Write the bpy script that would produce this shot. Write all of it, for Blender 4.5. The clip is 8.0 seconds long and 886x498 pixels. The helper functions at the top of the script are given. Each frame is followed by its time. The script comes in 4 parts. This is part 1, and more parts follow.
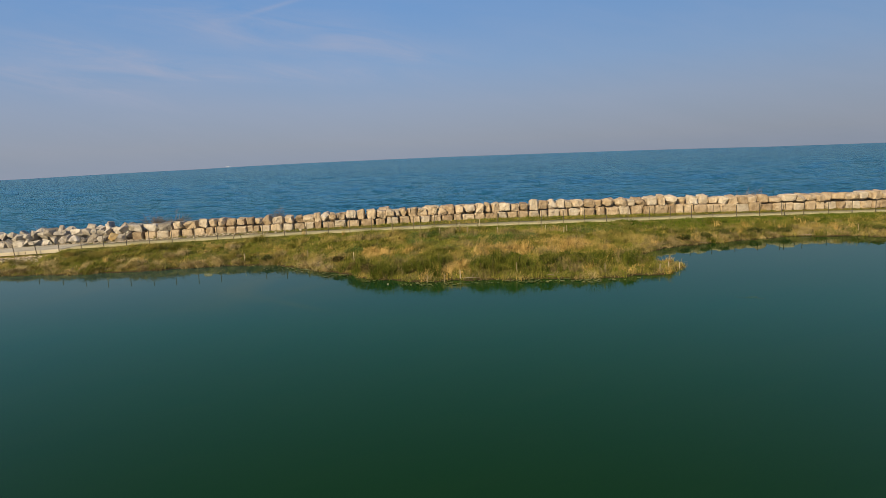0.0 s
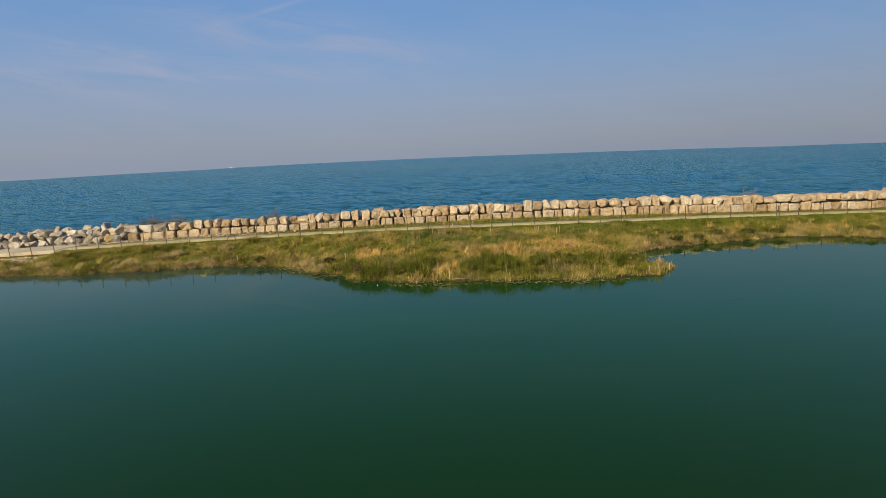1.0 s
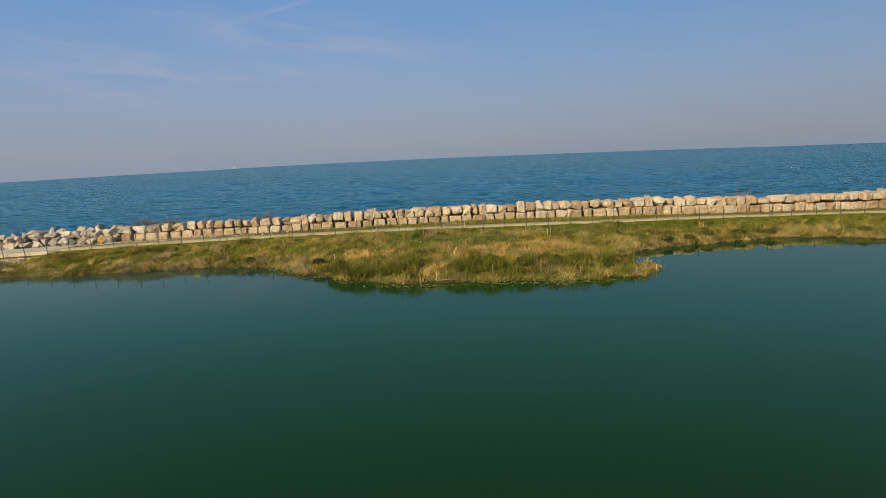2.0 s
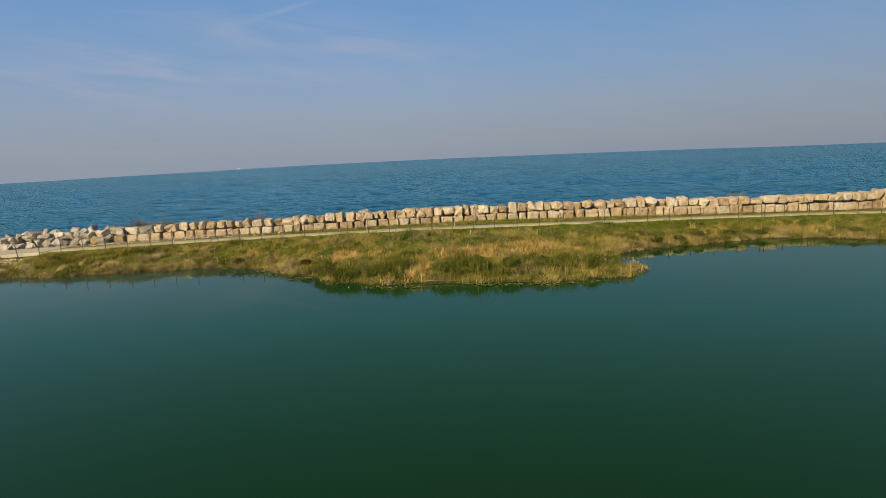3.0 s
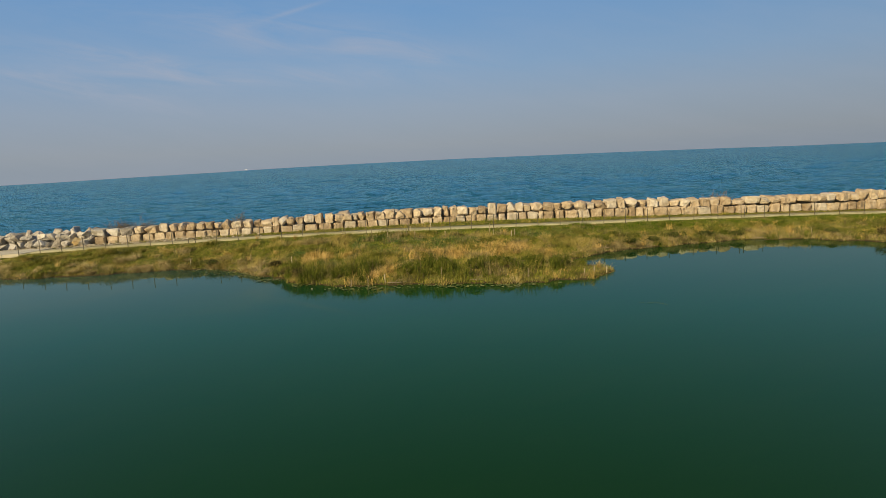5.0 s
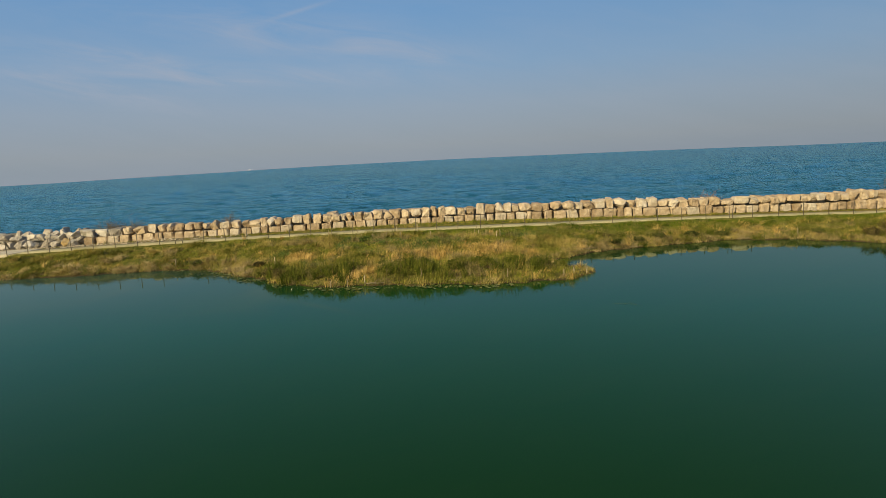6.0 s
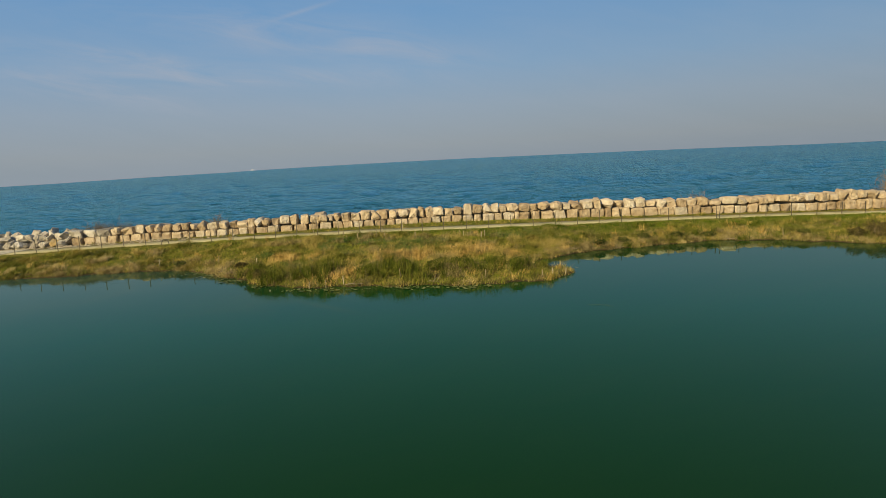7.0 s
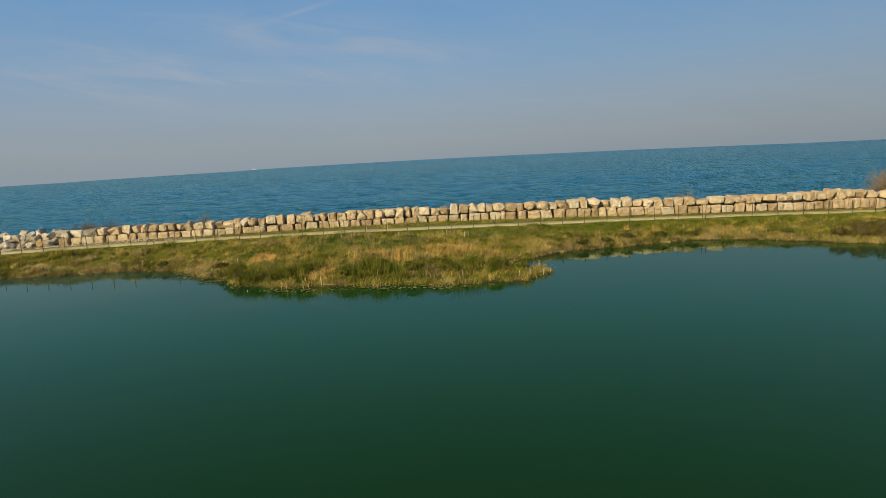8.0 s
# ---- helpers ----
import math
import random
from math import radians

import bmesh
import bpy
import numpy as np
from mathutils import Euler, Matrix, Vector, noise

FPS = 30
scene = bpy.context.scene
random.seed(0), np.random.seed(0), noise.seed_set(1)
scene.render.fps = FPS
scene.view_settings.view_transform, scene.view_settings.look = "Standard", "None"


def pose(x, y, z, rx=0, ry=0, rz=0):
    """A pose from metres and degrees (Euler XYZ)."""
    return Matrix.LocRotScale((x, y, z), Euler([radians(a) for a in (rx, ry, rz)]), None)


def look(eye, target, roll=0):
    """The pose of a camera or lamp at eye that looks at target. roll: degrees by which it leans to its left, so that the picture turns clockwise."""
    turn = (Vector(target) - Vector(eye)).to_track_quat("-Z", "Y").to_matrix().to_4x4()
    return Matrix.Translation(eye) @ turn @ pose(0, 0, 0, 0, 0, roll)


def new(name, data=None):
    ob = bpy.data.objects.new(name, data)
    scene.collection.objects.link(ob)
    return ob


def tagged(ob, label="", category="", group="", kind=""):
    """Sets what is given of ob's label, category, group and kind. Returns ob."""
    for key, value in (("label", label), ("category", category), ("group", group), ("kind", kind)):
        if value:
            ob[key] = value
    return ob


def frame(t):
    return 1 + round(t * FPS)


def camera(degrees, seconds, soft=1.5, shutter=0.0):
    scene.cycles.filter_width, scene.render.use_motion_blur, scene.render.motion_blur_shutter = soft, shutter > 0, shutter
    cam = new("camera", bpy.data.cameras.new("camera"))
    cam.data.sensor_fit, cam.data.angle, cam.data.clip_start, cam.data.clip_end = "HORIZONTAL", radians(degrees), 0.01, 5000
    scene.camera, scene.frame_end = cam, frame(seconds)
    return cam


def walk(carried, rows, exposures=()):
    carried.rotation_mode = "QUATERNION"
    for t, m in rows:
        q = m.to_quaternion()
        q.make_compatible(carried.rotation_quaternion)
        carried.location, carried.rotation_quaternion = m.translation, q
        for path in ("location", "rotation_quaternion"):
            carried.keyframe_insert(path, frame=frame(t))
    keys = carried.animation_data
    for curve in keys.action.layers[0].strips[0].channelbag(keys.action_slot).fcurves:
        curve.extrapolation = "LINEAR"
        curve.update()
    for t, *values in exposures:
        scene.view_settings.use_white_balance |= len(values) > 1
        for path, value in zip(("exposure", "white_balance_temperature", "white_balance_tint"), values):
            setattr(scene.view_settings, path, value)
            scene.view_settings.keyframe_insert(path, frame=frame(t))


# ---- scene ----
cam = camera(73.5, 8.0, soft=0.8)
PATH = [
    (0, (0.978, 0.098, 7.738), (0.9668, 2.0742, 7.4276), -2.13),
    (0.5, (1.380, 0.058, 7.758), (1.3633, 2.0342, 7.4489), -2.17),
    (1, (1.835, 0.026, 7.772), (1.8131, 2.0021, 7.4631), -2.21),
    (1.5, (2.340, 0.002, 7.778), (2.3122, 1.9777, 7.4712), -2.25),
    (2, (2.890, -0.016, 7.781), (2.8565, 1.9606, 7.4739), -2.29),
    (2.5, (3.482, -0.026, 7.778), (3.4419, 1.9506, 7.4722), -2.33),
    (3, (4.112, -0.029, 7.772), (4.0645, 1.9476, 7.4670), -2.37),
    (3.5, (4.774, -0.025, 7.763), (4.7200, 1.9513, 7.4590), -2.40),
    (4, (5.465, -0.015, 7.753), (5.4045, 1.9615, 7.4492), -2.44),
    (4.5, (6.181, 0.002, 7.742), (6.1139, 1.9779, 7.4384), -2.48),
    (5, (6.918, 0.024, 7.730), (6.8441, 2.0004, 7.4275), -2.52),
    (5.5, (7.671, 0.053, 7.719), (7.5911, 2.0286, 7.4173), -2.56),
    (6, (8.437, 0.087, 7.711), (8.3508, 2.0625, 7.4087), -2.60),
    (6.5, (9.211, 0.126, 7.705), (9.1191, 2.1016, 7.4026), -2.63),
    (7, (9.989, 0.170, 7.702), (9.8920, 2.1459, 7.3996), -2.67),
    (7.5, (10.767, 0.220, 7.705), (10.6655, 2.1952, 7.4010), -2.71),
    (8, (11.540, 0.274, 7.713), (11.4354, 2.2491, 7.4074), -2.75),
]
walk(cam, [(t, look(eye, target, roll)) for t, eye, target, roll in PATH],
     exposures=((0, 0, 6600, 8), (1.5, 0, 6650, 7), (4, 0, 6850, 4), (6.5, 0, 7050, 0), (8, 0, 7100, -1)))


# ---- light ----
SUN_ELEVATION, SUN_AZIMUTH = 27.0, 218.0        # degrees; azimuth clockwise from +y: behind the camera, to its left
world = bpy.data.worlds.new("sky")
scene.world = world
world.use_nodes = True
wn, wl = world.node_tree.nodes, world.node_tree.links
wn.clear()


def wnode(kind, **values):
    n = wn.new(kind)
    for k, v in values.items():
        n.inputs[k].default_value = v
    return n


def wmath(op, a, b=0.0, c=0.0):
    n = wn.new("ShaderNodeMath")
    n.operation = op
    for i, v in enumerate((a, b, c)):
        if isinstance(v, (int, float)):
            n.inputs[i].default_value = v
        else:
            wl.new(v, n.inputs[i])
    return n.outputs[0]


def wmix(fac, a, b, blend="MIX"):
    n = wn.new("ShaderNodeMix")
    n.data_type, n.blend_type = "RGBA", blend
    for slot, v in ((0, fac), (6, a), (7, b)):
        if isinstance(v, (int, float, tuple)):
            n.inputs[slot].default_value = v
        else:
            wl.new(v, n.inputs[slot])
    return n.outputs[2]


sky = wn.new("ShaderNodeTexSky")
sky.sky_type, sky.sun_disc = "NISHITA", False
sky.sun_elevation, sky.sun_rotation = radians(SUN_ELEVATION), radians(SUN_AZIMUTH)
sky.altitude, sky.air_density, sky.dust_density, sky.ozone_density = 0.0, 1.0, 1.2, 1.6
way = wn.new("ShaderNodeTexCoord").outputs["Generated"]
split = wn.new("ShaderNodeSeparateXYZ")
wl.new(way, split.inputs[0])
rise = wmath("MAXIMUM", split.outputs[2], 0.0)
level = wn.new("ShaderNodeCombineXYZ")
for k in (0, 1):
    wl.new(split.outputs[k], level.inputs[k])
wl.new(wmath("MAXIMUM", split.outputs[2], 0.004), level.inputs[2])
wl.new(level.outputs[0], sky.inputs["Vector"])
# spring haze over the lake: a grey veil at the horizon that thins out upwards
haze = wn.new("ShaderNodeValToRGB")
haze.color_ramp.elements[0].position, haze.color_ramp.elements[0].color = 0.0, (2.72, 3.15, 4.1, 1)
haze.color_ramp.elements[1].position, haze.color_ramp.elements[1].color = 1.0, (0.9, 2.0, 5.0, 1)
for at, col in ((0.024, (2.90, 3.28, 4.18, 1)), (0.085, (2.75, 3.45, 5.0, 1)), (0.147, (2.2, 3.45, 5.85, 1)), (0.235, (1.55, 3.15, 6.3, 1)), (0.5, (1.0, 2.4, 5.0, 1))):
    haze.color_ramp.elements.new(at).color = col
wl.new(rise, haze.inputs[0])
thick = wn.new("ShaderNodeMapRange")
for slot, v in ((1, 0.0), (2, 0.6), (3, 0.97), (4, 0.60)):
    thick.inputs[slot].default_value = v
wl.new(rise, thick.inputs[0])
clear = wmix(thick.outputs[0], sky.outputs[0], haze.outputs[0])
# deeper on the side away from the sun
ease = wmath("SUBTRACT", 1.0, wmath("MULTIPLY", wmath("MINIMUM", wmath("MAXIMUM", wmath("ADD", split.outputs[0], 0.15), 0.0), 0.7), 0.15))
deep = wn.new("ShaderNodeVectorMath")
deep.operation = "SCALE"
wl.new(clear, deep.inputs[0])
wl.new(ease, deep.inputs["Scale"])
clear = deep.outputs[0]
# thin cirrus: soft streaks drawn out by the wind, and one fading vapour trail
ahead = wmath("MAXIMUM", split.outputs[1], 0.05)
az, el = wmath("DIVIDE", split.outputs[0], ahead), wmath("DIVIDE", split.outputs[2], ahead)


def streak(a0, e0, slope, along, across):
    """A soft oval band in the sky round (a0, e0)."""
    da = wmath("SUBTRACT", az, a0)
    de = wmath("SUBTRACT", wmath("SUBTRACT", el, e0), wmath("MULTIPLY", da, slope))
    q = wmath("ADD", wmath("POWER", wmath("ABSOLUTE", wmath("DIVIDE", da, along)), 2.0), wmath("POWER", wmath("ABSOLUTE", wmath("DIVIDE", de, across)), 2.0))
    return wmath("EXPONENT", wmath("MULTIPLY", q, -1.0))


place = wn.new("ShaderNodeCombineXYZ")
wl.new(wmath("MULTIPLY", az, 5.0), place.inputs[0])
wl.new(wmath("ADD", wmath("MULTIPLY", el, 26.0), wmath("MULTIPLY", az, 5.0)), place.inputs[1])
wisp = wnode("ShaderNodeTexNoise", Scale=1.0, Detail=6.0, Roughness=0.62, Distortion=0.6)
wl.new(place.outputs[0], wisp.inputs["Vector"])
feather = wmath("MINIMUM", wmath("MAXIMUM", wmath("MULTIPLY", wmath("SUBTRACT", wisp.outputs[0], 0.36), 2.6), 0.0), 1.0)
bands = streak(-0.29, 0.212, -0.15, 0.20, 0.028)
for band in ((-0.165, 0.194, -0.16, 0.09, 0.014), (-0.07, 0.168, -0.08, 0.07, 0.011), (-0.57, 0.19, -0.16, 0.16, 0.016), (-0.40, 0.15, -0.06, 0.30, 0.016), (-0.62, 0.14, -0.2, 0.14, 0.02)):
    bands = wmath("ADD", bands, streak(*band))
bands = wmath("ADD", bands, 0.14)
trail = wmath("MULTIPLY", streak(-0.262, 0.246, 0.24, 0.05, 0.0035), 0.45)
veil = wmath("MULTIPLY", feather, wmath("MINIMUM", bands, 1.0))
veil = wmath("ADD", veil, trail)
cloudy = wmix(wmath("MULTIPLY", veil, 0.56), clear, (4.1, 4.2, 5.4, 1))
back = wnode("ShaderNodeBackground", Strength=0.10)
wl.new(cloudy, back.inputs[0])
wo = wn.new("ShaderNodeOutputWorld")
wl.new(back.outputs[0], wo.inputs[0])

sun = new("sun", bpy.data.lights.new("sun", "SUN"))
sun.data.energy, sun.data.angle, sun.data.color = 6.2, radians(0.6), (1.0, 0.80, 0.52)
sun.rotation_euler = (radians(90 - SUN_ELEVATION), 0, radians(180 - SUN_AZIMUTH))
sun.location = (0, 0, 60)
scene.view_settings.exposure = 0.0


# ---- materials ----
def material(name, colours, scale=1.0, rough=0.85, bump=0.3, bump_scale=20.0, island=0.0, per_object=0.0, stain=None, stain_scale=0.3, stain_amount=0.5, bump_dist=0.05, specular=0.3, contrast=1.0, wet=None, upward=0.0):
    """A dull surface: a colour ramp over noise at two scales, shifted piece by piece, with stains and fine relief."""
    m = bpy.data.materials.new(name)
    m.use_nodes = True
    nt = m.node_tree
    b = nt.nodes["Principled BSDF"]
    geo = nt.nodes.new("ShaderNodeNewGeometry")
    fine = nt.nodes.new("ShaderNodeTexNoise")
    fine.inputs["Scale"].default_value, fine.inputs["Detail"].default_value, fine.inputs["Roughness"].default_value = scale, 8.0, 0.65
    nt.links.new(geo.outputs["Position"], fine.inputs["Vector"])
    value = fine.outputs[0]

    def math_node(op, x, y):
        n = nt.nodes.new("ShaderNodeMath")
        n.operation = op
        for i, v in enumerate((x, y)):
            if isinstance(v, float):
                n.inputs[i].default_value = v
            else:
                nt.links.new(v, n.inputs[i])
        return n.outputs[0]

    if contrast != 1.0:
        value = math_node("ADD", math_node("MULTIPLY", math_node("SUBTRACT", value, 0.5), contrast), 0.5)
    if island:
        value = math_node("ADD", value, math_node("MULTIPLY", math_node("SUBTRACT", geo.outputs["Random Per Island"], 0.5), island))
    if per_object:
        info = nt.nodes.new("ShaderNodeObjectInfo")
        value = math_node("ADD", value, math_node("MULTIPLY", math_node("SUBTRACT", info.outputs["Random"], 0.5), per_object))
    ramp = nt.nodes.new("ShaderNodeValToRGB")
    els = ramp.color_ramp.elements
    els[0].position, els[1].position = 0.25, 0.75
    els[0].color, els[1].color = (*colours[0], 1), (*colours[-1], 1)
    for i, c in enumerate(colours[1:-1]):
        els.new(0.25 + 0.5 * (i + 1) / (len(colours) - 1)).color = (*c, 1)
    nt.links.new(value, ramp.inputs[0])
    colour = ramp.outputs[0]
    if stain:
        big = nt.nodes.new("ShaderNodeTexNoise")
        big.inputs["Scale"].default_value, big.inputs["Detail"].default_value = stain_scale, 5.0
        nt.links.new(geo.outputs["Position"], big.inputs["Vector"])
        soft = nt.nodes.new("ShaderNodeMapRange")
        soft.inputs[1].default_value, soft.inputs[2].default_value, soft.inputs[4].default_value = 0.46, 0.64, stain_amount
        nt.links.new(big.outputs[0], soft.inputs[0])
        mix = nt.nodes.new("ShaderNodeMix")
        mix.data_type = "RGBA"
        nt.links.new(soft.outputs[0], mix.inputs[0])
        nt.links.new(colour, mix.inputs[6])
        mix.inputs[7].default_value = (*stain, 1)
        colour = mix.outputs[2]
    if wet:
        # soaked mud along the waterline
        place_ = nt.nodes.new("ShaderNodeSeparateXYZ")
        nt.links.new(geo.outputs["Position"], place_.inputs[0])
        rim = nt.nodes.new("ShaderNodeMapRange")
        rim.inputs[1].default_value, rim.inputs[2].default_value, rim.inputs[3].default_value, rim.inputs[4].default_value = 0.05, 0.13, 1.0, 0.0
        nt.links.new(place_.outputs[2], rim.inputs[0])
        soak = nt.nodes.new("ShaderNodeMix")
        soak.data_type = "RGBA"
        nt.links.new(rim.outputs[0], soak.inputs[0])
        nt.links.new(colour, soak.inputs[6])
        soak.inputs[7].default_value = (*wet, 1)
        colour = soak.outputs[2]
    nt.links.new(colour, b.inputs["Base Color"])
    b.inputs["Roughness"].default_value = rough
    b.inputs["Specular IOR Level"].default_value = specular
    if bump:
        relief = nt.nodes.new("ShaderNodeTexNoise")
        relief.inputs["Scale"].default_value, relief.inputs["Detail"].default_value = bump_scale, 6.0
        nt.links.new(geo.outputs["Position"], relief.inputs["Vector"])
        bn = nt.nodes.new("ShaderNodeBump")
        bn.inputs["Strength"].default_value, bn.inputs["Distance"].default_value = bump, bump_dist
        nt.links.new(relief.outputs[0], bn.inputs["Height"])
        nt.links.new(bn.outputs[0], b.inputs["Normal"])
    if upward:
        # thin blades scatter light from all round: their shading normal leans to the open sky
        own, turned = nt.nodes.new("ShaderNodeVectorMath"), nt.nodes.new("ShaderNodeVectorMath")
        own.operation, turned.operation = "MULTIPLY_ADD", "NORMALIZE"
        own.inputs[1].default_value, own.inputs[2].default_value = (1 - upward,) * 3, (0, 0, upward)
        nt.links.new(geo.outputs["Normal"], own.inputs[0])
        nt.links.new(own.outputs[0], turned.inputs[0])
        nt.links.new(turned.outputs[0], b.inputs["Normal"])
    return m


def water_material(name, ramp, span, rough, layers, gloss, tint, chop=0.55, pale_side=None):
    """Opaque water: a body colour with mirrored sky painted in, by y from span[0] to span[1], under a clear surface;
    layers: (scale, stretch across, height in metres).
    """
    m = bpy.data.materials.new(name)
    m.use_nodes = True
    nt = m.node_tree
    nt.nodes.remove(nt.nodes["Principled BSDF"])
    geo = nt.nodes.new("ShaderNodeNewGeometry")
    sep = nt.nodes.new("ShaderNodeSeparateXYZ")
    nt.links.new(geo.outputs["Position"], sep.inputs[0])
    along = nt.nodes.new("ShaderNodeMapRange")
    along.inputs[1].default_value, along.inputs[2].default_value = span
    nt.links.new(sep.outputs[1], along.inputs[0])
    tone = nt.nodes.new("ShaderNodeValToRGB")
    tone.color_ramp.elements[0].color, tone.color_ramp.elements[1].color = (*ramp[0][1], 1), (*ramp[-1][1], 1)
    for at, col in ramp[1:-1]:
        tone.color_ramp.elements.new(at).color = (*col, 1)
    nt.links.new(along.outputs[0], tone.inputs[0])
    drift = nt.nodes.new("ShaderNodeTexNoise")
    drift.inputs["Scale"].default_value, drift.inputs["Detail"].default_value = 0.07, 3.0
    stretch = nt.nodes.new("ShaderNodeMapping")
    stretch.inputs["Scale"].default_value = (0.3, 1.0, 1.0)
    nt.links.new(geo.outputs["Position"], stretch.inputs[0])
    nt.links.new(stretch.outputs[0], drift.inputs["Vector"])
    mix = nt.nodes.new("ShaderNodeMix")
    mix.data_type, mix.blend_type = "RGBA", "MULTIPLY"
    mix.inputs[0].default_value = 0.25
    nt.links.new(tone.outputs[0], mix.inputs[6])
    nt.links.new(drift.outputs[0], mix.inputs[7])
    colour = mix.outputs[2]
    if pale_side:
        # greyer, lighter water painted in to lift the brightness: its colour, then x and y from clear to full
        clear_, (x0, x1), (y0, y1) = pale_side
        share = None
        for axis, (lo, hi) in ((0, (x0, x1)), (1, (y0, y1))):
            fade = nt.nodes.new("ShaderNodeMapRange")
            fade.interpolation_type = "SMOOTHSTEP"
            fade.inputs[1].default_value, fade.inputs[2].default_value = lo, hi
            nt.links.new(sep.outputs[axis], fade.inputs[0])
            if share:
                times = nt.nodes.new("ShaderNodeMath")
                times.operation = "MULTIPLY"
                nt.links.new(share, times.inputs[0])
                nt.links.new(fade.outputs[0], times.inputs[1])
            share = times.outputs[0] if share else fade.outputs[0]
        paled = nt.nodes.new("ShaderNodeMix")
        paled.data_type = "RGBA"
        nt.links.new(share, paled.inputs[0])
        nt.links.new(colour, paled.inputs[6])
        paled.inputs[7].default_value = (*clear_, 1)
        colour = paled.outputs[2]
    body, shine = nt.nodes.new("ShaderNodeBsdfDiffuse"), nt.nodes.new("ShaderNodeBsdfGlossy")
    nt.links.new(colour, body.inputs["Color"])
    shine.inputs["Roughness"].default_value = rough
    shine.inputs["Color"].default_value = (*tint, 1)
    normal = None
    for scale, across, height_ in layers:
        mp = nt.nodes.new("ShaderNodeMapping")
        mp.inputs["Scale"].default_value = (across, 1.0, 1.0)
        mp.inputs["Rotation"].default_value = (0, 0, radians(8))
        nt.links.new(geo.outputs["Position"], mp.inputs[0])
        n = nt.nodes.new("ShaderNodeTexNoise")
        n.inputs["Scale"].default_value, n.inputs["Detail"].default_value, n.inputs["Roughness"].default_value = scale, 4.0, chop
        nt.links.new(mp.outputs[0], n.inputs["Vector"])
        bn = nt.nodes.new("ShaderNodeBump")
        bn.inputs["Strength"].default_value, bn.inputs["Distance"].default_value = 1.0, height_
        nt.links.new(n.outputs[0], bn.inputs["Height"])
        if normal:
            nt.links.new(normal, bn.inputs["Normal"])
        normal = bn.outputs[0]
    film_ = nt.nodes.new("ShaderNodeFresnel")
    film_.inputs["IOR"].default_value = 1.333
    for n in (shine, film_):
        nt.links.new(normal, n.inputs["Normal"])
    # the body's light comes from below the surface, whatever way a ripple faces
    level_ = nt.nodes.new("ShaderNodeCombineXYZ")
    level_.inputs[2].default_value = 1.0
    nt.links.new(level_.outputs[0], body.inputs["Normal"])
    part_ = nt.nodes.new("ShaderNodeMath")
    part_.operation = "MULTIPLY"
    part_.inputs[1].default_value = gloss
    nt.links.new(film_.outputs[0], part_.inputs[0])
    both = nt.nodes.new("ShaderNodeMixShader")
    nt.links.new(part_.outputs[0], both.inputs[0])
    nt.links.new(body.outputs[0], both.inputs[1])
    nt.links.new(shine.outputs[0], both.inputs[2])
    nt.links.new(both.outputs[0], nt.nodes["Material Output"].inputs["Surface"])
    return m


# bluer with distance: the sky that far waves mirror, painted into the colour
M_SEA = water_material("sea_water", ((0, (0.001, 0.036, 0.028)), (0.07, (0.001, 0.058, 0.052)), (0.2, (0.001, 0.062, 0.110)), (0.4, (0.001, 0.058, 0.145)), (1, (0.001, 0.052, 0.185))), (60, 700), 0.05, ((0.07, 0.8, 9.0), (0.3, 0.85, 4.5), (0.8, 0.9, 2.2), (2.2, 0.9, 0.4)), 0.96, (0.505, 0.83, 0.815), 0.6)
# towards the bank the colour turns bluer: part of the mirrored sky is painted in
M_LAGOON = water_material("lagoon_water", ((0, (0.0056, 0.030, 0.0003)), (0.17, (0.0052, 0.032, 0.0005)), (0.55, (0.003, 0.050, 0.009)), (0.8, (0.005, 0.042, 0.010)), (1, (0.006, 0.034, 0.010))), (6, 46), 0.02, ((0.5, 0.4, 0.0008), (4.0, 0.5, 0.0002)), 0.9, (0.77, 0.91, 0.76), pale_side=((0.032, 0.064, 0.050), (2.0, -26.0), (24.0, 43.0)))
M_GROUND = material("grassy_soil", ((0.045, 0.055, 0.010), (0.11, 0.115, 0.02), (0.22, 0.165, 0.055)), 2.2, bump=0.8, bump_scale=7.0, stain=(0.20, 0.15, 0.06), stain_scale=0.3, specular=0.05, contrast=1.8, bump_dist=0.12, wet=(0.062, 0.045, 0.022))
M_PATH = material("crushed_stone", ((0.30, 0.26, 0.14), (0.42, 0.37, 0.21), (0.49, 0.44, 0.27)), 1.1, bump=0.4, bump_scale=30.0, stain=(0.26, 0.24, 0.11), stain_scale=0.5, specular=0.1)
M_CONCRETE = material("weathered_concrete", ((0.40, 0.35, 0.25), (0.48, 0.43, 0.32), (0.55, 0.50, 0.38)), 0.8, bump=0.2, bump_scale=40.0, stain=(0.33, 0.28, 0.19), stain_scale=0.7)
M_STONE = material("cream_limestone", ((0.2508, 0.1858, 0.1151), (0.3659, 0.2861, 0.1904), (0.4514, 0.3614, 0.2508), (0.5415, 0.4514, 0.3306)), 2.0, bump=0.9, bump_scale=4.0, per_object=0.42, stain=(0.30, 0.22, 0.135), stain_scale=1.5, stain_amount=0.5, bump_dist=0.22, specular=0.15)
M_PALE = material("pale_limestone", ((0.3731, 0.3127, 0.2332), (0.4855, 0.424, 0.336), (0.5788, 0.5226, 0.4293)), 2.0, bump=0.9, bump_scale=4.0, per_object=0.3, stain=(0.36, 0.28, 0.18), stain_scale=1.5, stain_amount=0.5, bump_dist=0.22, specular=0.15)
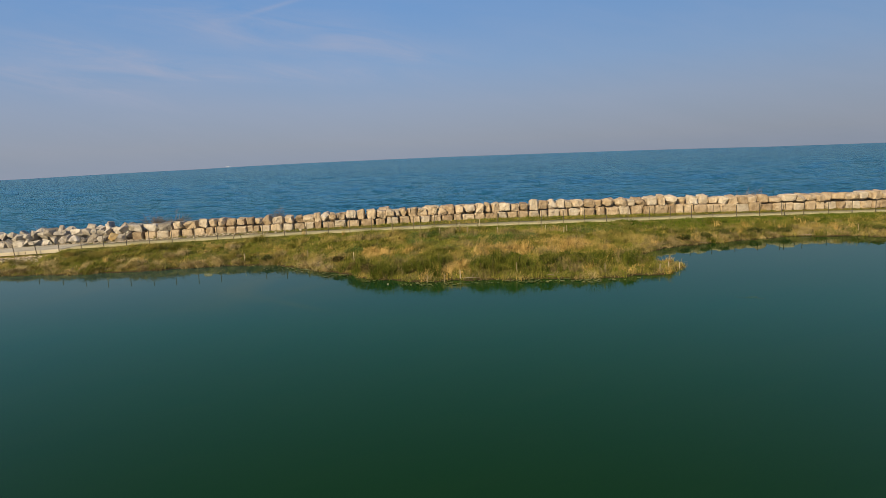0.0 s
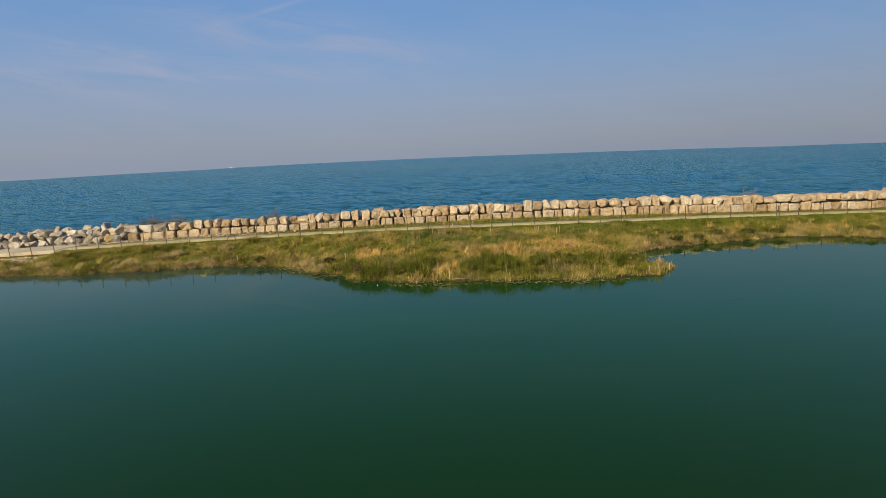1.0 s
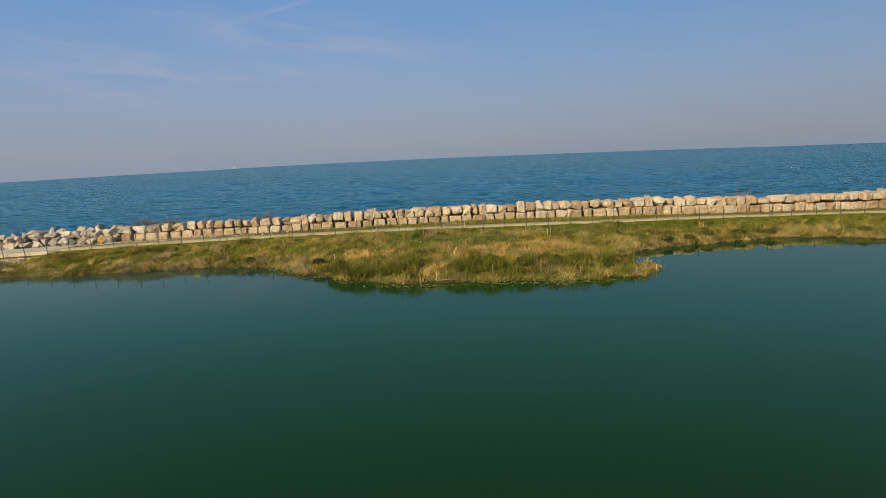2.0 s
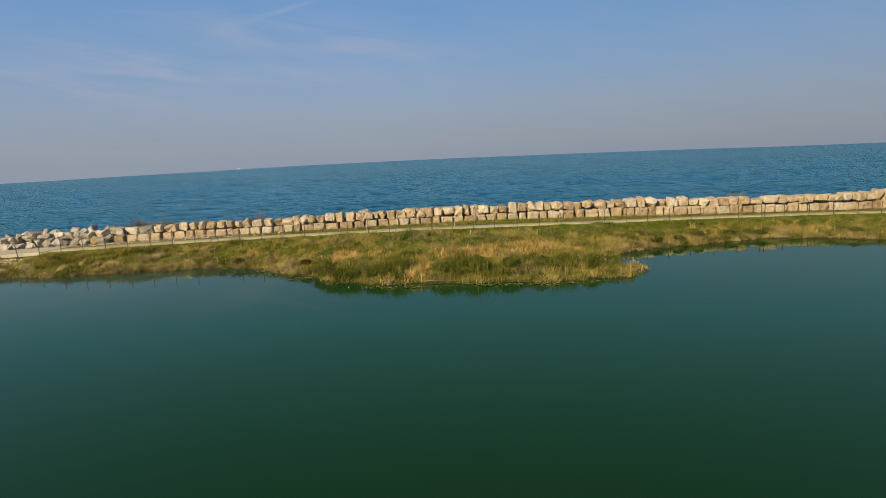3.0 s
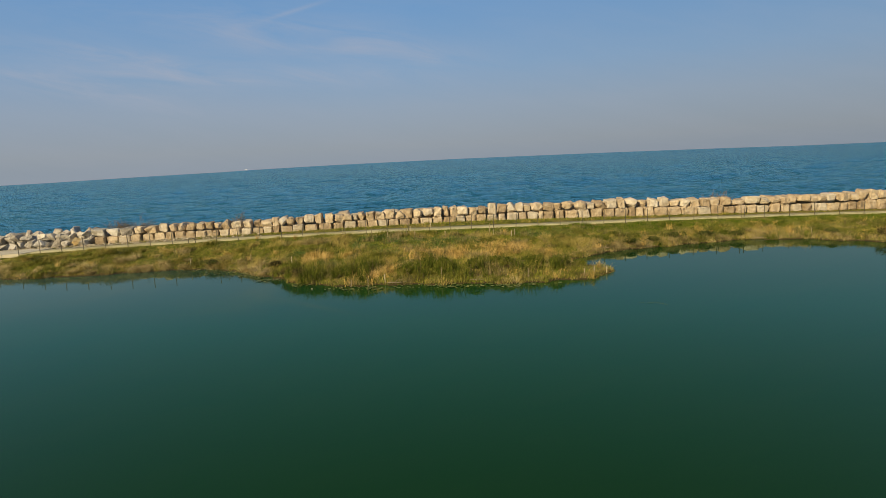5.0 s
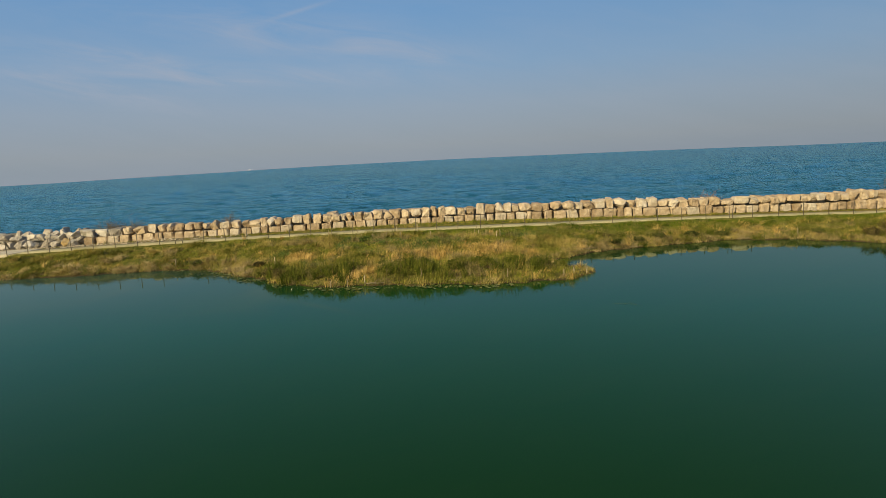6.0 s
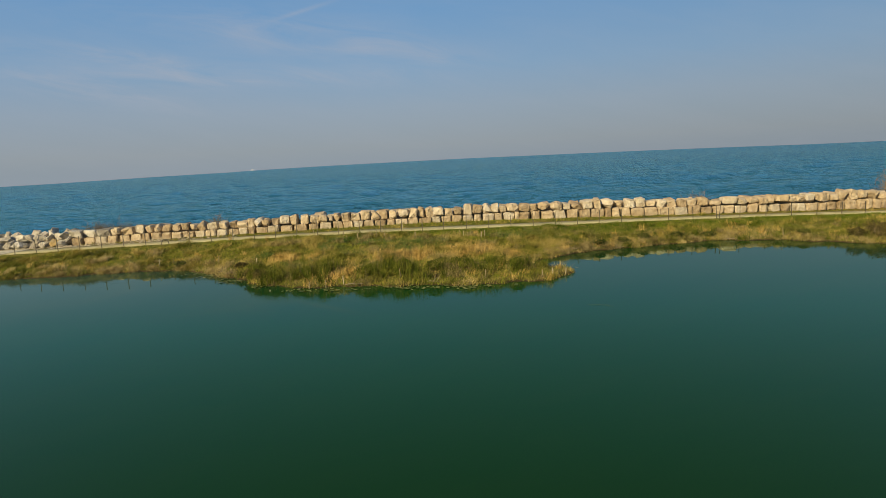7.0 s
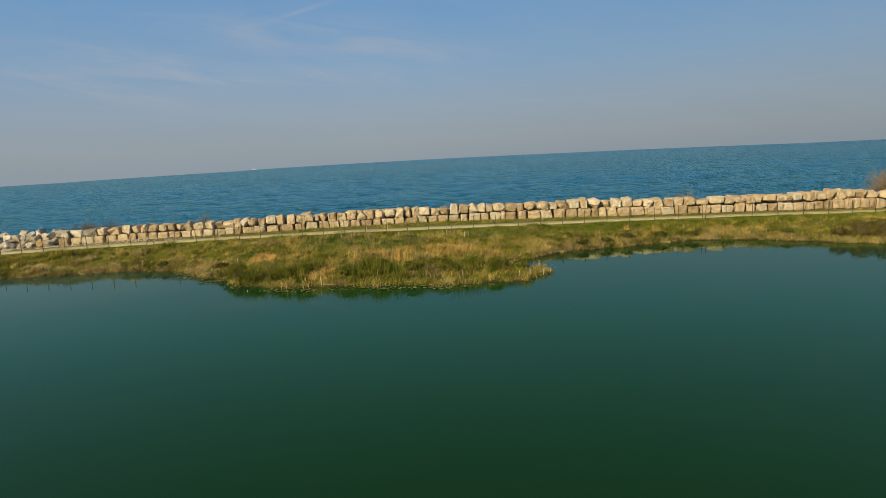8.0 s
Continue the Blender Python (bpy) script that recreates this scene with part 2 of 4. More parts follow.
M_BOULDER = material("grey_limestone", ((0.20, 0.178, 0.15), (0.37, 0.335, 0.285), (0.52, 0.48, 0.42)), 2.2, bump=1.0, bump_scale=5.0, per_object=0.5, stain=(0.22, 0.195, 0.14), stain_scale=1.5, bump_dist=0.2, specular=0.15)
M_OCHRE = material("ochre_stone", ((0.27, 0.18, 0.075), (0.43, 0.31, 0.14), (0.50, 0.40, 0.24)), 1.6, bump=0.8, bump_scale=5.0, bump_dist=0.1)
M_PEBBLE = material("pebbles", ((0.19, 0.145, 0.085), (0.37, 0.295, 0.19), (0.51, 0.42, 0.295)), 0.7, bump=0.0, island=0.9)
M_CHIP = material("stone_chips", ((0.17, 0.14, 0.09), (0.31, 0.26, 0.18), (0.44, 0.385, 0.29)), 0.7, bump=0.0, island=0.8)
M_GRASS = material("green_grass", ((0.06586, 0.07832, 0.0113), (0.1366, 0.1518, 0.0203), (0.196, 0.1969, 0.0305), (0.2845, 0.242, 0.0621)), 0.6, bump=0.0, island=0.2, rough=0.7, contrast=2.0, specular=0.05, upward=0.22)
# M_GRASS toned darker, to bring brightness down on the bank's eastern side
M_GRASS_DIM = material("dimmed_grass", ((0.0468, 0.0572, 0.0091), (0.0936, 0.1079, 0.0169), (0.1404, 0.1456, 0.026), (0.221, 0.195, 0.0546)), 0.7, bump=0.0, island=0.2, rough=0.7, contrast=2.0, specular=0.05, upward=0.22)
M_LUSH = material("lush_grass", ((0.032, 0.056, 0.004), (0.062, 0.096, 0.007), (0.092, 0.119, 0.011), (0.138, 0.139, 0.024)), 1.0, bump=0.0, island=0.22, rough=0.7, contrast=1.8, specular=0.05, upward=0.25)
M_TUFT = material("olive_grass", ((0.08197, 0.08932, 0.0139), (0.1653, 0.1584, 0.029), (0.2622, 0.22, 0.0534), (0.383, 0.2937, 0.0963)), 0.45, bump=0.0, island=0.26, rough=0.7, contrast=2.6, specular=0.05, upward=0.12)
M_STRAW = material("dry_straw", ((0.21, 0.134, 0.040), (0.47, 0.308, 0.092), (0.64, 0.455, 0.175)), 1.2, bump=0.0, island=0.34, rough=0.7, contrast=2.0, specular=0.05, upward=0.12)
M_TAN = material("tan_litter", ((0.165, 0.125, 0.056), (0.365, 0.282, 0.128), (0.55, 0.435, 0.215)), 0.9, bump=0.0, island=0.34, rough=0.7, contrast=2.4, specular=0.05, upward=0.15)
M_LITTER = material("wet_litter", ((0.0715, 0.0572, 0.0247), (0.1755, 0.1391, 0.0598), (0.325, 0.26, 0.1196)), 1.1, bump=0.0, island=0.4, rough=0.6, contrast=2.2, specular=0.1, upward=0.15)
M_REED = material("dark_sedge", ((0.0374, 0.0506, 0.0066), (0.077, 0.0946, 0.0121), (0.154, 0.149, 0.0286)), 2.0, bump=0.0, island=0.3, rough=0.7, contrast=2.0, specular=0.05, upward=0.12)
M_LEAF = material("broad_leaves", ((0.045, 0.0775, 0.015), (0.075, 0.125, 0.0225), (0.131, 0.175, 0.0375)), 1.6, bump=0.0, island=0.35, rough=0.6, contrast=1.8, specular=0.1, upward=0.1)
M_BUSH = material("dark_bush_leaves", ((0.0275, 0.03625, 0.00875), (0.06, 0.0725, 0.01625), (0.1313, 0.1313, 0.0375)), 1.2, bump=0.0, island=0.4, rough=0.7, contrast=1.8, specular=0.05)
M_BROWN = material("brown_olive_leaves", ((0.034, 0.030, 0.010), (0.080, 0.066, 0.022), (0.15, 0.115, 0.045)), 1.2, bump=0.0, island=0.35, rough=0.7, contrast=1.8, specular=0.05)
M_WEED = material("floating_weed", ((0.055, 0.073, 0.011), (0.115, 0.132, 0.026), (0.175, 0.166, 0.05)), 1.5, bump=0.0, island=0.6, rough=0.5)
M_BARK = material("grey_brown_bark", ((0.10, 0.072, 0.045), (0.17, 0.125, 0.08), (0.25, 0.19, 0.125)), 3.0, bump=0.3, bump_scale=30.0, island=0.2)
M_DRIFT = material("bleached_wood", ((0.165, 0.128, 0.0825), (0.247, 0.203, 0.143), (0.315, 0.27, 0.203)), 4.0, bump=0.4, bump_scale=30.0)
M_STAKE = material("pale_stake_wood", ((0.20, 0.16, 0.09), (0.31, 0.255, 0.165), (0.43, 0.37, 0.27)), 5.0, bump=0.3, bump_scale=40.0, per_object=0.7)
M_POST = material("dark_steel_post", ((0.045, 0.038, 0.028), (0.075, 0.064, 0.048), (0.13, 0.105, 0.075)), 6.0, rough=0.6, bump=0.2, bump_scale=60.0)
M_WIRE = material("galvanised_wire", ((0.14, 0.14, 0.13), (0.20, 0.20, 0.19)), 6.0, rough=0.5, bump=0.0)
M_BOAT = material("white_boat_paint", ((0.72, 0.72, 0.70), (0.80, 0.80, 0.78)), 0.5, rough=0.3, bump=0.0)
M_BOATGLASS = material("dark_boat_glass", ((0.02, 0.025, 0.03), (0.03, 0.035, 0.04)), 0.5, rough=0.1, bump=0.0)

# ---- plan ----
rng = np.random.default_rng(7)


def curve(x, values, start=-48.0, step=6.0):
    """A smooth line through values at even steps of x, level past its ends."""
    u = np.clip((np.asarray(x, float) - start) / step, 0, len(values) - 1.001)
    i = np.floor(u).astype(int)
    t, v = u - i, np.asarray(values)
    a, b, c, d = (v[np.clip(i + k, 0, len(v) - 1)] for k in (-1, 0, 1, 2))
    return b + 0.5 * t * (c - a + t * (2 * a - 5 * b + 4 * c - d + t * (3 * (b - c) + d - a)))


def wall_line(x):
    """y of the wall's front face, every 6 m from x = -48."""
    return curve(x, (55.0, 55.07, 54.93, 54.88, 55.05, 55.41, 55.94, 56.56, 57.21, 57.84, 58.32, 58.59, 58.74, 58.94, 59.34, 60.04, 60.96, 62.04, 63.24))


def crest(x):
    """z at the wall's foot."""
    return curve(x, (0.57, 0.62, 0.84, 1.02, 1.18, 1.33, 1.36, 1.43, 1.49, 1.5, 1.44, 1.35, 1.28, 1.21, 1.11, 0.99, 0.82, 0.57, 0.59))


def path_far(x):
    """The path's edge below the wall, past a verge that widens in the middle."""
    return curve(x, (54.25, 54.33, 54.22, 54.19, 54.38, 54.7, 55.03, 55.24, 55.36, 55.59, 56.09, 56.79, 57.55, 58.22, 58.86, 59.65, 60.58, 61.67, 62.87))


def path_near(x):
    """The path's edge on the lagoon's side."""
    return curve(x, (49.81, 49.93, 50.0, 50.1, 50.52, 51.18, 51.88, 52.41, 52.74, 53.04, 53.55, 54.28, 55.07, 55.77, 56.46, 57.27, 58.22, 59.32, 60.52))


def path_z(x):
    """z of the path's near edge."""
    return curve(x, (0.74, 0.72, 0.92, 1.08, 1.22, 1.3, 1.34, 1.38, 1.4, 1.38, 1.32, 1.23, 1.17, 1.08, 0.97, 0.84, 0.66, 0.46, 0.48))


def path_fall(x):
    """How much lower the path's far edge lies."""
    return curve(x, (0.13, 0.08, 0.07, 0.15, 0.13, 0.12, 0.08, 0.06, 0.01, 0.0, 0.0, 0.0, 0.0, 0.0, 0.0, 0.0, 0.0, 0.0, 0.0))


SHORE = [(-900, 44), (-60, 44), (-32.5, 43.9), (-26, 43.4), (-20, 44.2), (-16.2, 45.0), (-12.9, 44.5), (-10.4, 43.2), (-7.5, 41), (-5.1, 38.6), (-2.6, 37.1),
         (-0.2, 36.4), (2.9, 36.2), (5.7, 36.0), (8.1, 35.8), (11, 35.8), (13.4, 35.9), (15.1, 36.6), (17.0, 38.4), (16.2, 39.6), (14.6, 41.2), (14.8, 43.2),
         (16.4, 44.7), (19.1, 46.1), (24.4, 47.8), (30, 49.2), (34.7, 48.3), (36.5, 46.9), (38.8, 45.7), (41.3, 44.4), (48, 42.5), (60, 41), (900, 40)]


def value_noise(x, y, cell, seed):
    """Smooth noise, 0 to 1."""
    x, y = np.asarray(x, float) / cell, np.asarray(y, float) / cell
    i, j = np.floor(x), np.floor(y)
    u, v = x - i, y - j
    u, v = u * u * (3 - 2 * u), v * v * (3 - 2 * v)

    def at(a, b):
        h = np.sin(a * 127.1 + b * 311.7 + seed * 74.7) * 43758.5453
        return h - np.floor(h)

    return (at(i, j) * (1 - u) + at(i + 1, j) * u) * (1 - v) + (at(i, j + 1) * (1 - u) + at(i + 1, j + 1) * u) * v


def inland(x, y):
    """Metres from the lagoon's edge: positive on land."""
    x, y = np.asarray(x, float), np.asarray(y, float)
    best = np.full(x.shape, 1e9)
    inside = np.zeros(x.shape, bool)
    for (x0, y0), (x1, y1) in zip(SHORE[:-1], SHORE[1:]):
        t = np.clip(((x - x0) * (x1 - x0) + (y - y0) * (y1 - y0)) / ((x1 - x0) ** 2 + (y1 - y0) ** 2), 0, 1)
        best = np.minimum(best, np.hypot(x - x0 - t * (x1 - x0), y - y0 - t * (y1 - y0)))
        lo, hi = min(x0, x1), max(x0, x1)
        under = (x >= lo) & (x < hi) & (y > y0 + (y1 - y0) * (x - x0) / (x1 - x0 if x1 != x0 else 1e-9))
        inside ^= under
    wobble = 0.7 * (value_noise(x, y, 1.3, 3) - 0.5) + 0.4 * (value_noise(x, y, 0.5, 4) - 0.5)
    return np.where(inside, best, -best) + wobble * (best < 6)


def height(x, y):
    """The ground's height."""
    x, y = np.asarray(x, float), np.asarray(y, float)
    d, near, zp = inland(x, y), path_near(x), path_z(x)
    dp = np.maximum(near - 0.3 - y, 0)
    t = np.clip(d / (d + dp + 1e-6), 0, 1)
    edge = zp - 0.42 * np.clip((-31.3 - x) / 1.5, 0, 1)
    land = 0.13 * (1 - np.exp(-np.maximum(d, 0) / 0.4)) + (edge - 0.13) * (1 - (1 - t) ** (1.1 + 0.55 * np.exp(-((x - 4) / 10) ** 4)))
    land = land + np.where(dp > 0.3, (0.34 * (value_noise(x, y, 1.9, 5) - 0.45) + 0.16 * (value_noise(x, y, 0.8, 6) - 0.5)) * np.clip(d / 1.5, 0, 1), 0)
    z = np.where(d > 0, land, np.maximum(0.5 * d, -1.6))
    back = y - path_far(x)
    low = zp - path_fall(x)
    z = np.where(back > 0, low + (crest(x) - low) * np.clip(back / 0.8, 0, 1), z)
    sea_side = y - wall_line(x) - 2.2
    z = np.where(sea_side > 0, np.maximum(crest(x) - 0.12 - 0.55 * sea_side, -3.0), z)
    across = np.clip((y - near) / (path_far(x) - near), 0, 1)
    return np.where((y > near) & (back <= 0), zp - across * path_fall(x) - 0.05, z)


def mesh_object(name, verts, faces, mat, smooth=False):
    me = bpy.data.meshes.new(name)
    me.from_pydata(verts, [], faces)
    me.materials.append(mat)
    if smooth:
        me.polygons.foreach_set("use_smooth", [True] * len(me.polygons))
    me.update()
    return new(name, me)


def part(name, bm, mat, parent=None, label="", smooth=False):
    """One mesh object of a bmesh, under its thing."""
    me = bpy.data.meshes.new(name)
    bm.to_mesh(me)
    bm.free()
    me.materials.append(mat)
    if smooth:
        me.polygons.foreach_set("use_smooth", [True] * len(me.polygons))
    ob = new(name, me)
    if parent:
        ob.parent = parent
    if label:
        ob["label"] = label
    return ob


# ---- ground, water ----
xs = np.concatenate([[-900, -500, -250, -120, -80], np.arange(-62, 72, 0.35), [80, 100, 150, 300, 600, 900]])
ys = np.concatenate([[-900, -420, -400, -200, 0, 20], np.arange(30, 74, 0.35), [78, 84, 95, 120, 200, 320]])
gx, gy = np.meshgrid(xs, ys)
gz = height(gx, gy)
gz = np.where(gy < -410, 1.5, gz)
nx = len(xs)
quads = [(j * nx + i, j * nx + i + 1, (j + 1) * nx + i + 1, (j + 1) * nx + i) for j in range(len(ys) - 1) for i in range(nx - 1)]
ground = mesh_object("ground", np.stack([gx, gy, gz], -1).reshape(-1, 3).tolist(), quads, M_GROUND, True)
tagged(ground, "grassy earth bank with a low spit reaching into the lagoon", "ground", kind="structure")


def sheet(name, cols, rows, mat):
    """A level sheet of water: cols are x, rows give y for x."""
    verts, faces = [], []
    for r in rows:
        verts += [(float(x), float(r(x)), 0.0) for x in cols]
    n = len(cols)
    for j in range(len(rows) - 1):
        faces += [(j * n + i, j * n + i + 1, (j + 1) * n + i + 1, (j + 1) * n + i) for i in range(n - 1)]
    return mesh_object(name, verts, faces, mat)


cols = np.concatenate([[-900, -400, -150], np.arange(-60, 61, 5), [100, 200, 400, 900]])
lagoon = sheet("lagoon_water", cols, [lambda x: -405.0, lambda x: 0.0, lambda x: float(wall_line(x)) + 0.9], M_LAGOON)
tagged(lagoon, "still dark green lagoon water reflecting the sky", "water", kind="structure")


def horizon_range(a):
    """How far the sea runs, by bearing in degrees."""
    return float(np.interp(a, (-180, -60, -38.5, -34.8, -30.8, -21.8, -16.9, -6.3, 0, 14.9, 24.4, 28.6, 60, 180), (700, 700, 705, 740, 860, 1150, 1650, 2800, 3700, 3000, 2150, 1780, 1750, 1500)))


def swell(x, y):
    """Short wind waves, crests mostly along x, each size dying out where the sheet gets too coarse for it."""
    off = y - wall_line(x)
    gust = 0.6 + 0.8 * value_noise(x * 0.35, y, 26.0, 64)
    z = 0.24 * (value_noise(x * 0.85 + 0.15 * y, y, 1.2, 61) - 0.5) * np.clip((80 - off) / 45, 0, 1)
    z = z + 0.40 * (value_noise(x * 0.8 - 0.15 * y, y, 2.1, 62) - 0.5) * np.clip((170 - off) / 90, 0, 1)
    z = z + 0.50 * (value_noise(x * 0.7 + 0.1 * y, y, 4.6, 65) - 0.5) * np.clip((off - 20) / 60, 0, 1) * np.clip((400 - off) / 200, 0, 1)
    return 1.8 * gust * z * np.clip((off - 1.5) / 2, 0, 1)


bearings = np.concatenate([np.arange(-88, -46, 6), np.arange(-46, 50, 0.26), np.arange(50, 89, 6)])
ranges = np.concatenate([np.arange(0, 60, 0.38), 60 * 1.02 ** np.arange(0, 98), [430, 560, 800]])
verts, faces = [], []
for a_ in bearings:
    s_, c_ = math.sin(radians(a_)), math.cos(radians(a_))
    lo_, hi_ = 0.0, 900.0
    for _ in range(40):
        m_ = (lo_ + hi_) / 2
        lo_, hi_ = (m_, hi_) if m_ * c_ < float(wall_line(m_ * s_)) + 1.1 else (lo_, m_)
    r_ = np.minimum(lo_ + ranges, horizon_range(a_) - 1)
    r_ = np.append(np.maximum.accumulate(r_), horizon_range(a_))
    x_, y_ = r_ * s_, r_ * c_
    verts.append(np.stack([x_, y_, swell(x_, y_)], -1))
n_ = len(ranges) + 1
faces = [(i * n_ + j, (i + 1) * n_ + j, (i + 1) * n_ + j + 1, i * n_ + j + 1) for i in range(len(bearings) - 1) for j in range(n_ - 1)]
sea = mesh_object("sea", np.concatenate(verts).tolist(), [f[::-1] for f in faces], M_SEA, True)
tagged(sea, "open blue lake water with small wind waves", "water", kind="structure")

# ---- path ----
px = np.arange(-31.91, 90.1, 0.5)
verts, faces = [], []
for i, x in enumerate(px):
    e0, e1 = 0.25 * (value_noise(x, 0, 1.5, 8) - 0.5), 0.25 * (value_noise(x, 9, 1.5, 9) - 0.5)
    y0, y1, z = float(path_near(x)) + e0, float(path_far(x)) + e1, float(path_z(x))
    w = z - float(path_fall(x))
    verts += [(x, y0, z - 0.12), (x, y0 + 0.05, z), (x, (y0 + y1) / 2, (z + w) / 2 + 0.04), (x, y1 - 0.05, w), (x, y1, w - 0.12)]
    if i:
        a = 5 * (i - 1)
        faces += [(a + k, a + 5 + k, a + 6 + k, a + 1 + k) for k in range(4)]
path = mesh_object("path", verts, faces, M_PATH, True)
tagged(path, "pale crushed stone footpath along the wall", "path", kind="structure")

walkway = new("concrete_walkway")
walkway.location = (-36.0, float(path_near(-36.0)) + 1.2, float(path_z(-36.0)))
tagged(walkway, "pale weathered concrete slab walkway beside grey boulders", "walkway", kind="structure")
for k in range(6):
    x1, x0 = -31.91 - 3.0 * k, -31.91 - 3.0 * (k + 1) + 0.02
    slab = bmesh.new()
    bmesh.ops.create_cube(slab, size=1)
    for v in slab.verts:
        x = x0 if v.co.x < 0 else x1
        far = v.co.y > 0
        z = float(path_z(x)) + 0.06 - (float(path_fall(x)) if far else 0)
        v.co = (x, float(path_far(x)) if far else float(path_near(x)), z if v.co.z > 0 else z - 0.3)
    bmesh.ops.bevel(slab, geom=list(slab.edges), offset=0.015, segments=1, affect="EDGES")
    piece = part("slab", slab, M_CONCRETE, walkway)
    piece.matrix_parent_inverse = Matrix.Translation(walkway.location).inverted()

# ---- stones ----
def rough_block(w, d, h, r, round_off=0.34, skew=0.16, lumps=0.09):
    """A quarried block: a cube cut in three each way, corners drawn in, faces uneven. Base at z 0, centred."""
    bm = bmesh.new()
    bmesh.ops.create_cube(bm, size=2)
    bmesh.ops.subdivide_edges(bm, edges=list(bm.edges), cuts=2, use_grid_fill=True)
    corner = r.uniform(-skew, skew, (2, 2, 2, 3))
    for v in bm.verts:
        p = np.array(v.co)
        q = np.sign(p) * np.where(np.abs(p) < 0.9, np.abs(p) * 2.1, 1.0)
        n = np.linalg.norm(q)
        over = max(n - 1.28, 0)
        q = q * (1 - round_off * over / n * 1.5)
        u = (q + 1) / 2
        shift = np.zeros(3)
        for i in (0, 1):
            for j in (0, 1):
                for k in (0, 1):
                    shift += corner[i, j, k] * (u[0] if i else 1 - u[0]) * (u[1] if j else 1 - u[1]) * (u[2] if k else 1 - u[2])
        q = q + shift + r.uniform(-lumps, lumps, 3)
        v.co = (q[0] * w / 2, q[1] * d / 2, (q[2] + 1) * h / 2)
    bmesh.ops.triangulate(bm, faces=list(bm.faces))
    return bm


def boulder(w, d, h, r, points=17, square=3.0):
    """A broken rock: the hull of points strewn on a squarish ball. Base at z 0."""
    bm = bmesh.new()
    for _ in range(points):
        p = r.normal(0, 1, 3)
        p = p / (np.abs(p) ** square).sum() ** (1 / square) * r.uniform(0.85, 1.1)
        bm.verts.new((p[0] * w / 2, p[1] * d / 2, (p[2] + 0.9) * h / 2))
    bmesh.ops.convex_hull(bm, input=list(bm.verts))
    bmesh.ops.delete(bm, geom=[v for v in bm.verts if not v.link_faces], context="VERTS")
    return bm


TOP_X = [-28.72, -27.36, -25.95, -24.48, -23.52, -22.25, -21.35, -20.55, -19.71, -18.71, -17.85, -17.06, -16.25, -15.37, -14.25, -13.41, -12.61, -11.52, -10.83, -10.1, -9.35, -8.59, -7.47, -6.61, -5.75, -4.77,
         -3.97, -3.43, -2.66, -1.69, -0.7, 0.22, 1.1, 1.98, 2.75, 3.86, 4.74, 5.52, 6.35, 7.34, 8.29, 9.19, 10.19, 11.15, 12.04, 12.82, 13.49, 14.78, 15.84, 16.68, 17.85, 18.97,
         19.81, 20.92, 22.09, 22.81, 24.1, 25.04, 26.1, 27.22, 28.28, 29.18, 30.19, 31.15, 32.17, 33.48, 34.68, 36.18, 37.16, 39.1, 40.05, 41.38, 43.06, 44.36, 45.79, 46.77, 48.74, 49.95,
         51.2, 52.45]
TOP_Z = [2.44, 2.54, 2.53, 2.59, 2.59, 2.76, 2.72, 2.73, 2.69, 2.65, 2.72, 2.65, 2.8, 2.59, 2.7, 2.66, 2.69, 2.95, 2.94, 2.77, 2.8, 2.93, 2.95, 2.98, 2.89, 3,
         2.85, 2.88, 2.94, 2.89, 2.97, 2.87, 2.98, 3.05, 3.06, 3.12, 3.14, 3.04, 3.11, 2.9, 2.98, 3.2, 3.1, 3.13, 3.13, 2.96, 3.11, 3.06, 2.85, 3.03, 3.04, 2.88,
         2.9, 3.13, 3.09, 3.13, 2.89, 2.96, 3.02, 2.73, 2.94, 2.75, 2.74, 2.86, 2.76, 2.64, 2.71, 2.69, 2.81, 2.79, 2.84, 2.54, 2.86, 2.62, 2.62, 2.83, 2.75, 2.64,
         2.55, 2.56]
LOW_X = [-28.28, -27.25, -26.05, -24.87, -23.85, -22.69, -21.6, -20.75, -19.62, -18.76, -17.72, -17.14, -16.55, -15.56, -14.47, -13.42, -12.41, -11.46, -10.77, -9.64, -8.51, -7.17, -5.81, -4.73, -3.55, -2.46,
         -1.48, -0.45, 0.61, 1.74, 2.57, 3.78, 4.88, 6.1, 7.03, 8.15, 9.15, 10.27, 11.1, 12.27, 13.14, 14.28, 14.73, 15.9, 16.9, 18.16, 19.35, 20.63, 21.77, 23.19, 23.8, 24.64,
         25.69, 26.98, 28.37, 29.83, 31.23, 32.48, 33.72, 34.75, 35.84, 37.17, 38.28, 39.34, 40.72, 41.5, 43.12, 44.48, 46.51, 48.6, 50.31, 51.92]
PALE_TOP, PALE_LOW = (5, 13, 18, 21, 26, 34, 38, 41, 43, 44, 51, 53, 55, 57, 58, 60, 66, 67, 72), (2, 12, 14, 16, 19, 23, 26, 33, 36, 38, 40, 45, 55, 60, 63, 65)        # which stones are nearly white
GREY_TOP = (0, 1, 2)
for row, end in ((TOP_X, 66), (LOW_X, 66)):
    while row[-1] < end:
        row.append(round(row[-1] + float(rng.uniform(1.0, 1.7)), 2))
TOP_Z += [2.1 + float(rng.uniform(0, 0.4)) for _ in range(len(TOP_X) - len(TOP_Z))]

stone_wall = new("stone_wall")
stone_wall.location = (9.0, float(wall_line(9)) + 0.6, float(crest(9)))
tagged(stone_wall, "breakwater wall of stacked cream limestone blocks in two courses", "wall", group="shore defences")


